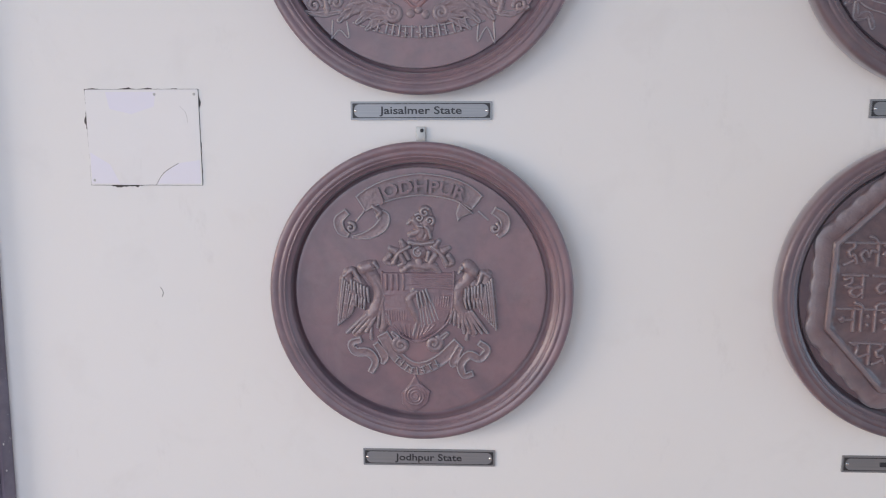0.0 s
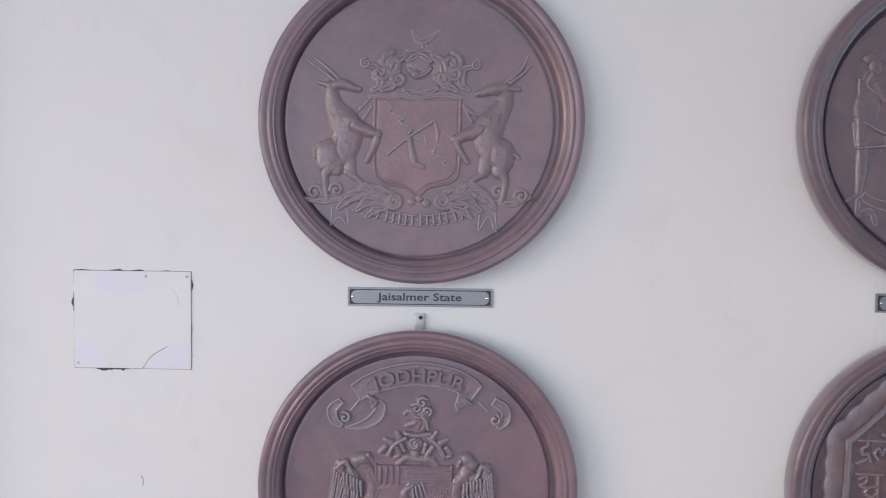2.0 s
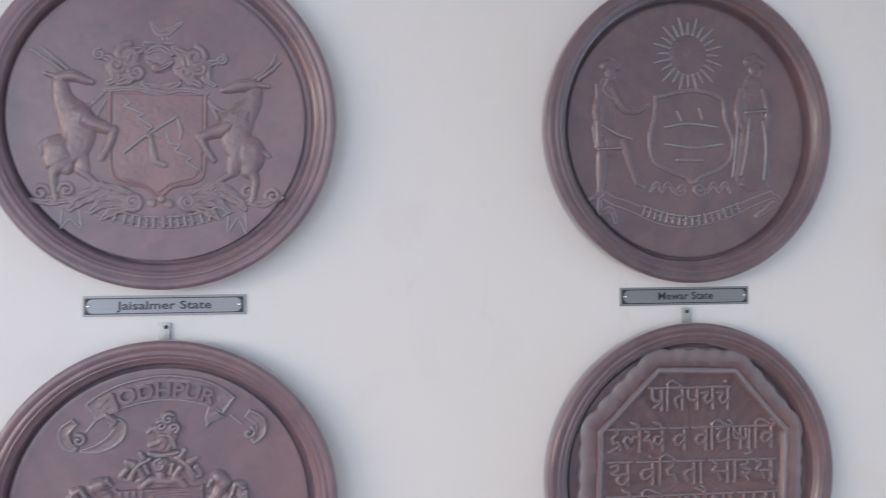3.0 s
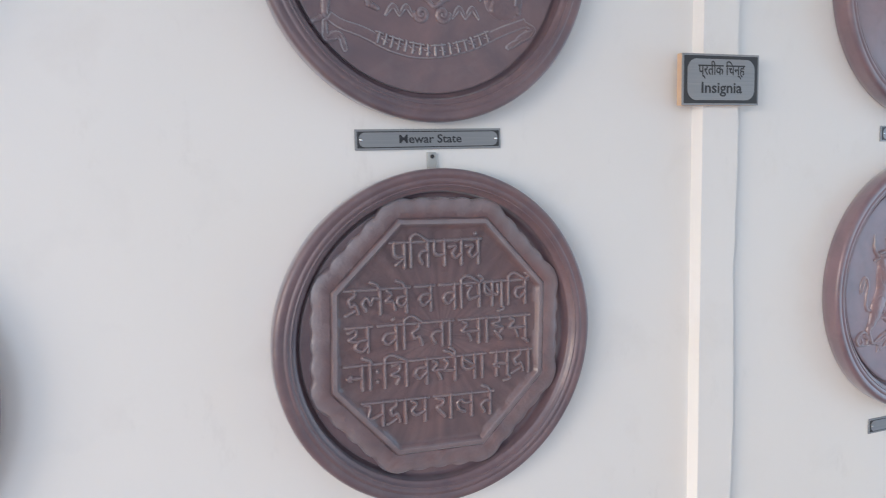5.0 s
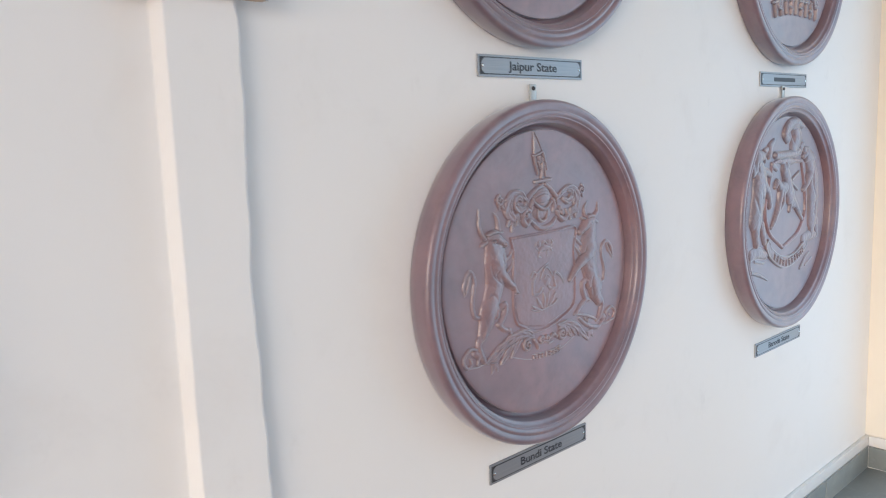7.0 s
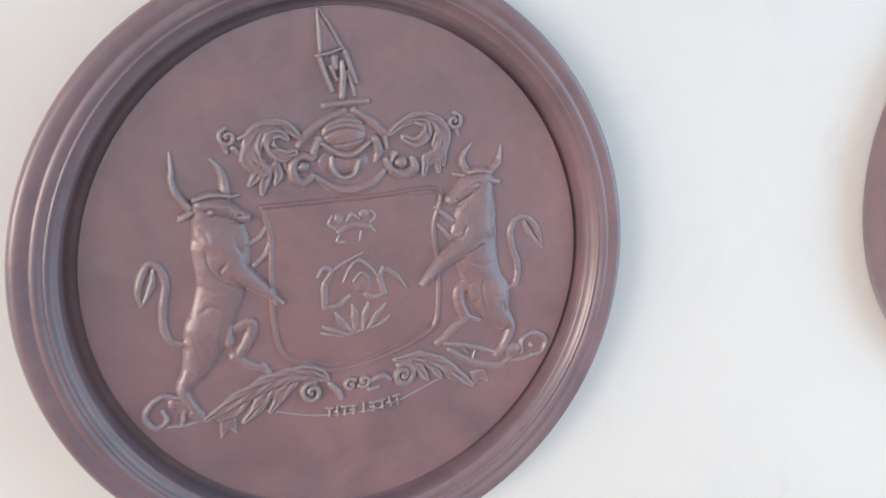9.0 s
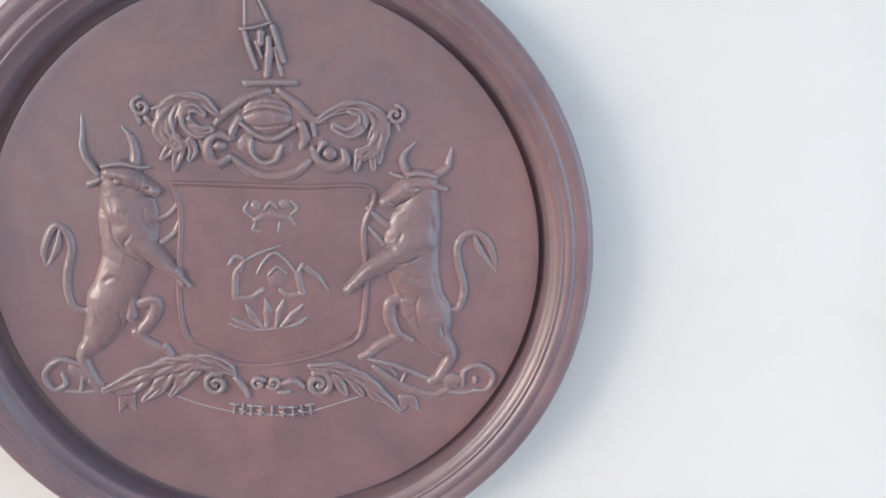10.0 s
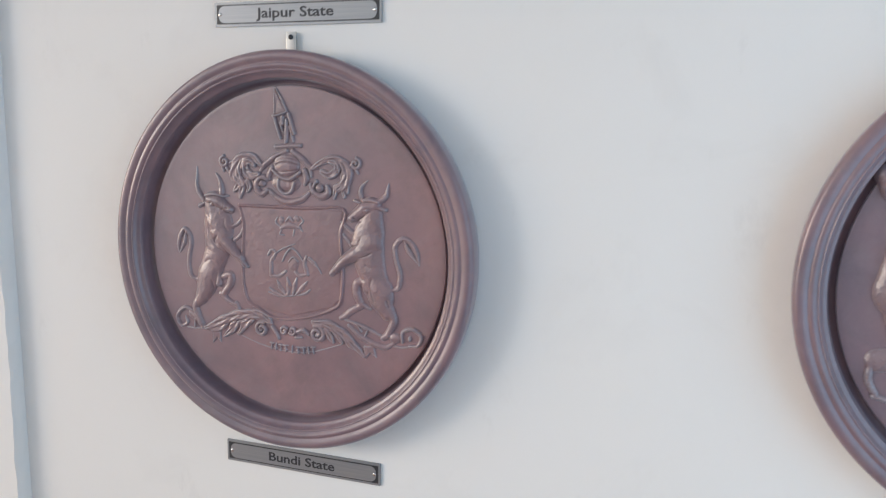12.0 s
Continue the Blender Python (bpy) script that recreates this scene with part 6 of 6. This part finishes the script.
GLYPHS = {
    "pa": (0.72, ((0.14, 1), (0.14, 0.56), (0.30, 0.42), (0.58, 0.46)), STEM(0.58)),
    "ta": (0.72, STEM(0.58), ((0.58, 0.60), (0.36, 0.60), (0.22, 0.40), (0.34, 0.12))),
    "ca": (0.74, ((0.08, 0.74), (0.36, 0.74), (0.20, 0.46), (0.36, 0.28), (0.60, 0.46)), STEM(0.60)),
    "da": (0.56, ((0.34, 1), (0.34, 0.80), (0.14, 0.62), (0.20, 0.40), (0.36, 0.42), (0.46, 0.10))),
    "la": (0.84, ((0.18, 0.18), (0.06, 0.44), (0.20, 0.66), (0.36, 0.42)), ((0.36, 0.42), (0.46, 0.66), (0.70, 0.60)), STEM(0.70)),
    "kha": (0.96, ((0.10, 0.92), (0.26, 0.74), (0.06, 0.50), (0.30, 0.46), (0.40, 0.14)), ((0.82, 0.66), (0.54, 0.62), (0.48, 0.38), (0.66, 0.28), (0.82, 0.46)), STEM(0.82)),
    "va": (0.70, ((0.56, 0.68), (0.26, 0.66), (0.14, 0.42), (0.30, 0.24), (0.56, 0.46)), STEM(0.56)),
    "dha": (0.72, ((0.10, 0.92), (0.26, 0.86), (0.12, 0.60), (0.20, 0.34), (0.58, 0.46)), STEM(0.58)),
    "shna": (0.92, ((0.08, 1), (0.10, 0.56), (0.36, 0.44)), ((0.10, 0.80), (0.36, 0.52)), STEM(0.38), ((0.38, 0.52), (0.60, 0.46), (0.60, 0.86)), STEM(0.76)),
    "sha": (0.74, ((0.14, 1), (0.14, 0.56), (0.30, 0.42), (0.58, 0.46)), ((0.18, 0.84), (0.54, 0.56)), STEM(0.58)),
    "shva": (0.82, ((0.08, 0.80), (0.28, 0.90), (0.30, 0.68), (0.10, 0.52), (0.34, 0.42)), ((0.68, 0.50), (0.40, 0.44), (0.28, 0.18), (0.48, 0.04), (0.68, 0.22)), STEM(0.68)),
    "sa": (0.84, ((0.12, 0.92), (0.26, 0.78), (0.10, 0.54), (0.26, 0.46), (0.40, 0.12)), ((0.26, 0.50), (0.68, 0.50)), STEM(0.68)),
    "shi": (0.76, ((0.12, 0.88), (0.34, 0.92), (0.34, 0.66), (0.10, 0.50), (0.34, 0.38), (0.26, 0.12)), STEM(0.60)),
    "ha": (0.62, ((0.34, 1), (0.34, 0.82), (0.12, 0.74), (0.30, 0.60), (0.46, 0.52), (0.30, 0.32), (0.18, 0.40), (0.40, 0.06))),
    "na": (0.72, ((0.10, 0.50), (0.20, 0.58), (0.20, 0.42), (0.10, 0.50)), ((0.18, 0.50), (0.56, 0.50)), STEM(0.58)),
    "sya": (1.02, ((0.10, 0.90), (0.22, 0.76), (0.08, 0.52), (0.22, 0.46), (0.36, 0.12)), ((0.22, 0.50), (0.46, 0.50)), ((0.48, 0.92), (0.62, 0.74), (0.50, 0.48), (0.88, 0.44)), STEM(0.88)),
    "ya": (0.76, ((0.10, 0.92), (0.28, 0.76), (0.12, 0.48), (0.30, 0.30), (0.62, 0.46)), STEM(0.62)),
    "ma": (0.76, STEM(0.20), ((0.28, 0.36), (0.12, 0.44), (0.20, 0.52), (0.60, 0.48)), STEM(0.62)),
    "bha": (0.86, ((0.08, 0.94), (0.22, 0.90), (0.26, 0.70), (0.18, 0.40), (0.34, 0.34), (0.70, 0.50)), STEM(0.72)),
    "ra": (0.50, ((0.08, 0.92), (0.32, 0.84), (0.30, 0.62), (0.10, 0.50), (0.38, 0.10))),
    "ja": (0.86, ((0.70, 0.62), (0.44, 0.60), (0.28, 0.74), (0.14, 0.62), (0.20, 0.34), (0.42, 0.20)), STEM(0.70)),
    "aa": (0.24, STEM(0.12)), "dots": (0.26, ((0.12, 0.70), (0.13, 0.66)), ((0.12, 0.30), (0.13, 0.26))), "gap": (0.22,)}
MARKS = {
    "e": (((0.0, 1.0), (-0.10, 1.18), (-0.30, 1.28)),), "ai": (((0.0, 1.0), (-0.10, 1.18), (-0.30, 1.28)), ((0.02, 1.02), (0.04, 1.20), (-0.10, 1.36))),
    "dot": (((-0.10, 1.22), (-0.08, 1.24)),), "reph": (((0.0, 1.0), (0.14, 1.14), (0.02, 1.28)),),
    "u": (((0.0, 0.0), (0.10, -0.18), (-0.12, -0.26)),), "r": (((0.0, 0.40), (-0.34, 0.12)),), "rd": (((-0.12, 0.20), (-0.44, 0.02)),),
    "hal": (((-0.06, 0.0), (0.10, -0.16)),)}


def word_line(text, u0, v0, u1, v1, tall):
    """One line of script between two ends of its headline; each letter is a part."""
    words, x, pen = text.split(), 0.0, []
    for w in words:
        base, *marks = w.split("+")
        pen.append((x, base, marks))
        x += GLYPHS[base][0] + (0.26 if "i" in marks else 0.0)
    start, run = Vector((u0, v0)), Vector((u1 - u0, v1 - v0)) / x
    for x, base, marks in pen:
        if base == "gap":
            continue
        c, (wide, *lines) = Clay(0.85, 1.1), GLYPHS[base]

        def at(px, py):
            p = start + run * px
            return (p.x, p.y - (1 - py) * tall)
        off = x
        if "i" in marks:
            stroke(c, [at(x + 0.12, py) for py in (0.0, 1.0)], 4.2, 9, 1.2)
            stroke(c, [at(x + 0.12, 1.0), at(x + 0.16, 1.20), at(x + 0.40, 1.30), at(x + 0.26 + wide * 0.8, 1.02)], 3.6, 9, 1.2)
            off = x + 0.26
        for line in lines:
            stroke(c, [at(off + px, py) for px, py in line], 4.4, 9, 1.2)
        for m in marks:
            for line in MARKS.get(m, ()):
                stroke(c, [at(off + wide * 0.80 + px, py) for px, py in line], 4.0, 9, 1.2)
        stroke(c, [at(x - 0.01, 1.0), at(off + wide + 0.01, 1.0)], 3.4, 8, 1.2)
        carved("letter", c, MAT_SEAL, e, base=DISC_H + 0.0035)


word_line("pa+r ta+i pa ca ca+dot", -106, 208, 100, 205, 52)
word_line("da+rd la+e kha+e gap va gap va dha+i+reph shna+u va+i+reph", -206, 116, 214, 108, 52)
word_line("shva gap va+dot da+i ta aa gap sa aa ha sa+hal", -206, 40, 216, 28, 52)
word_line("na aa+e dots shi+i va sya+ai sha aa gap ma+u da+rd aa", -212, -40, 220, -50, 52)
word_line("bha da+rd aa ya gap ra aa ja ta+e", -176, -122, 124, -134, 50)

# hanging tabs over the lower medallions
for c in range(4):
    e = med[c, 1]
    bm = bmesh.new()
    box(bm, (-0.012 + 0.002 * c, -0.007, 0.350), (0.010 + 0.001 * c, -0.004, 0.392), 0.001)
    tab = part("hanging_tab", bm, MAT_TAB, e, "bent galvanised hanging tab")
    bm = bmesh.new()
    bmesh.ops.create_uvsphere(bm, u_segments=10, v_segments=6, radius=0.0045, matrix=pose(0.002, -0.0075, 0.383))
    part("screw", bm, MAT_BLACK, tab, "dark screw head")

# ---- painted-over cover panel on the wall ----
MAT_COVER = wall_paint("cover_paint", (0.81, 0.81, 0.82), (0.80, 0.79, 0.79), (0.74, 0.73, 0.73))
MAT_PATCH = wall_paint("bluish_patch", (0.78, 0.77, 0.86), (0.80, 0.79, 0.86), (0.76, 0.75, 0.82))
MAT_GAP, *_ = material("dark_gap", (0.07, 0.065, 0.065), 0.9)
e = thing("cover_panel", (-0.660, 0.0, 1.509), "square painted-over cover panel with cracked edges on the wall", "cover panel")
PW, PH = 0.272, 0.226


def ragged(w, h, seed, amount, n=160):
    """A rectangle whose outline breaks out here and there."""
    pts = []
    for (ax, az), (bx, bz) in zip(((-1, -1), (1, -1), (1, 1), (-1, 1)), ((1, -1), (1, 1), (-1, 1), (-1, -1))):
        for k in range(n):
            t = k / n
            x, z = (ax + (bx - ax) * t) * w / 2, (az + (bz - az) * t) * h / 2
            g = max(0.0, noise.noise((x * 24 + seed, z * 24, seed)) - 0.18 + 0.25 * noise.noise((x * 150, z * 150, 5))) * amount + 0.0002 + 0.0010 * max(0.0, noise.noise((x * 9, z * 9, 7.7)))
            nx, nz = (0, az) if az == bz else (ax, 0)
            pts.append((x + nx * g + noise.noise((x * 90, z * 90, 2)) * 0.0006, z + nz * g))
    return pts


part("gap", slab(bmesh.new(), ragged(PW, PH, 3.7, 0.011), 0.0002, 0.0009), MAT_GAP, e, "dark broken paint line", smooth=False)
part("cover", slab(bmesh.new(), rounded(PW - 0.001, PH - 0.001, 0.002, 2), 0.0009, 0.0030, 0.004), MAT_COVER, e, smooth=False)
part("patch", slab(bmesh.new(), [(-PW / 2 + 0.004, -PH / 2 + 0.004), (-PW / 2 + 0.072, -PH / 2 + 0.004), (-PW / 2 + 0.050, -PH / 2 + 0.050), (-PW / 2 + 0.004, -PH / 2 + 0.078)], 0.003, 0.0033), MAT_PATCH, e, "bluish repainted corner", smooth=False)
part("patch", slab(bmesh.new(), [(PW / 2 - 0.110, -PH / 2 + 0.004), (PW / 2 - 0.004, -PH / 2 + 0.004), (PW / 2 - 0.004, -PH / 2 + 0.060), (PW / 2 - 0.055, -PH / 2 + 0.053), (PW / 2 - 0.088, -PH / 2 + 0.032)], 0.003, 0.0033), MAT_PATCH, e, "bluish repainted corner", smooth=False)


part("patch", slab(bmesh.new(), [(-PW / 2 + 0.050, PH / 2 - 0.006), (-PW / 2 + 0.058, PH / 2 - 0.046), (-PW / 2 + 0.110, PH / 2 - 0.058), (-PW / 2 + 0.165, PH / 2 - 0.040), (-PW / 2 + 0.170, PH / 2 - 0.006)], 0.003, 0.0032), MAT_PATCH, e, "bluish repainted upper edge", smooth=False)


def hair_crack(pts, width, h0, h1):
    """A thin crooked line on a face."""
    path = smooth_path(pts, 6)
    bm = bmesh.new()
    l, r = [], []
    for i, p in enumerate(path):
        d = (path[min(i + 1, len(path) - 1)] - path[max(i - 1, 0)]).normalized()
        nrm = Vector((-d.y, d.x)) * width * (0.6 + 0.6 * abs(noise.noise((p.x * 60, p.y * 60, 0.5))))
        l.append(p + nrm)
        r.append(p - nrm)
    return slab(bm, [tuple(q) for q in l + r[::-1]], h0, h1)


part("crack", hair_crack([(PW / 2 - 0.112, -PH / 2 + 0.002), (PW / 2 - 0.092, -PH / 2 + 0.030), (PW / 2 - 0.055, -PH / 2 + 0.053)], 0.0007, 0.003, 0.0035), MAT_GAP, e, "dark hair crack", smooth=False)
part("crack", hair_crack([(PW / 2 - 0.045, PH / 2 - 0.040), (PW / 2 - 0.032, PH / 2 - 0.055), (PW / 2 - 0.028, PH / 2 - 0.078)], 0.0005, 0.003, 0.0034), MAT_TAB, e, "pale hair crack", smooth=False)
for sx, sz in ((-1, -1), (1, 1), (0.25, 1)):
    bm = bmesh.new()
    bmesh.ops.create_uvsphere(bm, u_segments=10, v_segments=6, radius=0.0034, matrix=Matrix.Translation((sx * (PW / 2 - 0.010), -0.003, sz * (PH / 2 - 0.012))) @ Matrix.Diagonal((1, 0.5, 1, 1)))
    part("screw", bm, MAT_TAB, e, "small rusty screw")
wall = bpy.data.objects["wall_north"]
part("crack", hair_crack([(-0.643, 1.146), (-0.637, 1.134), (-0.640, 1.122)], 0.0008, -0.0005, 0.0006), MAT_GAP, wall, smooth=False)

# small chips where the rims were knocked
MAT_CHIP, *_ = material("bare_plaster", (0.62, 0.58, 0.55), 0.8)
for key, deg, r in (((2, 1), 236, 0.352), ((2, 1), 318, 0.351), ((0, 1), 118, 0.349), ((2, 0), 250, 0.352), ((0, 0), 262, 0.351)):
    bm = bmesh.new()
    bmesh.ops.create_icosphere(bm, subdivisions=2, radius=0.0042, matrix=Matrix.Translation((r * math.cos(radians(deg)), -0.0462, r * math.sin(radians(deg)))) @ Matrix.Diagonal((1.3, 0.45, 0.8, 1)))
    for v in bm.verts:
        v.co += Vector(noise.noise_vector(v.co * 400)) * 0.0009
    part("chip", bm, MAT_CHIP, med[key], "pale chip in the paint")

# ---- stub of old wiring on the pilaster, high over the sign ----
e = thing("cable_stub", (1.880, -0.022, 2.010), "white plaster lump with grey cut cable ends on the pilaster", "cable stub")
c = Clay()
blob(c, 0, 0, 42, 38, 12, 20)
blob(c, -14, -16, 26, 22, 16)
carved("plaster_lump", c, MAT_WALL, e, base=0.0)
for k in range(5):
    c = Clay()
    a = k * 1.3
    stroke(c, [(18 * math.cos(a + j) + 4 * k - 10, 16 * math.sin(a * 1.4 + j * 1.2)) for j in range(4)], (2.0, 2.4, 1.8), 6)
    carved("cable", c, MAT_GAP, e, "dark grey cable end", 0.010 + 0.001 * k)
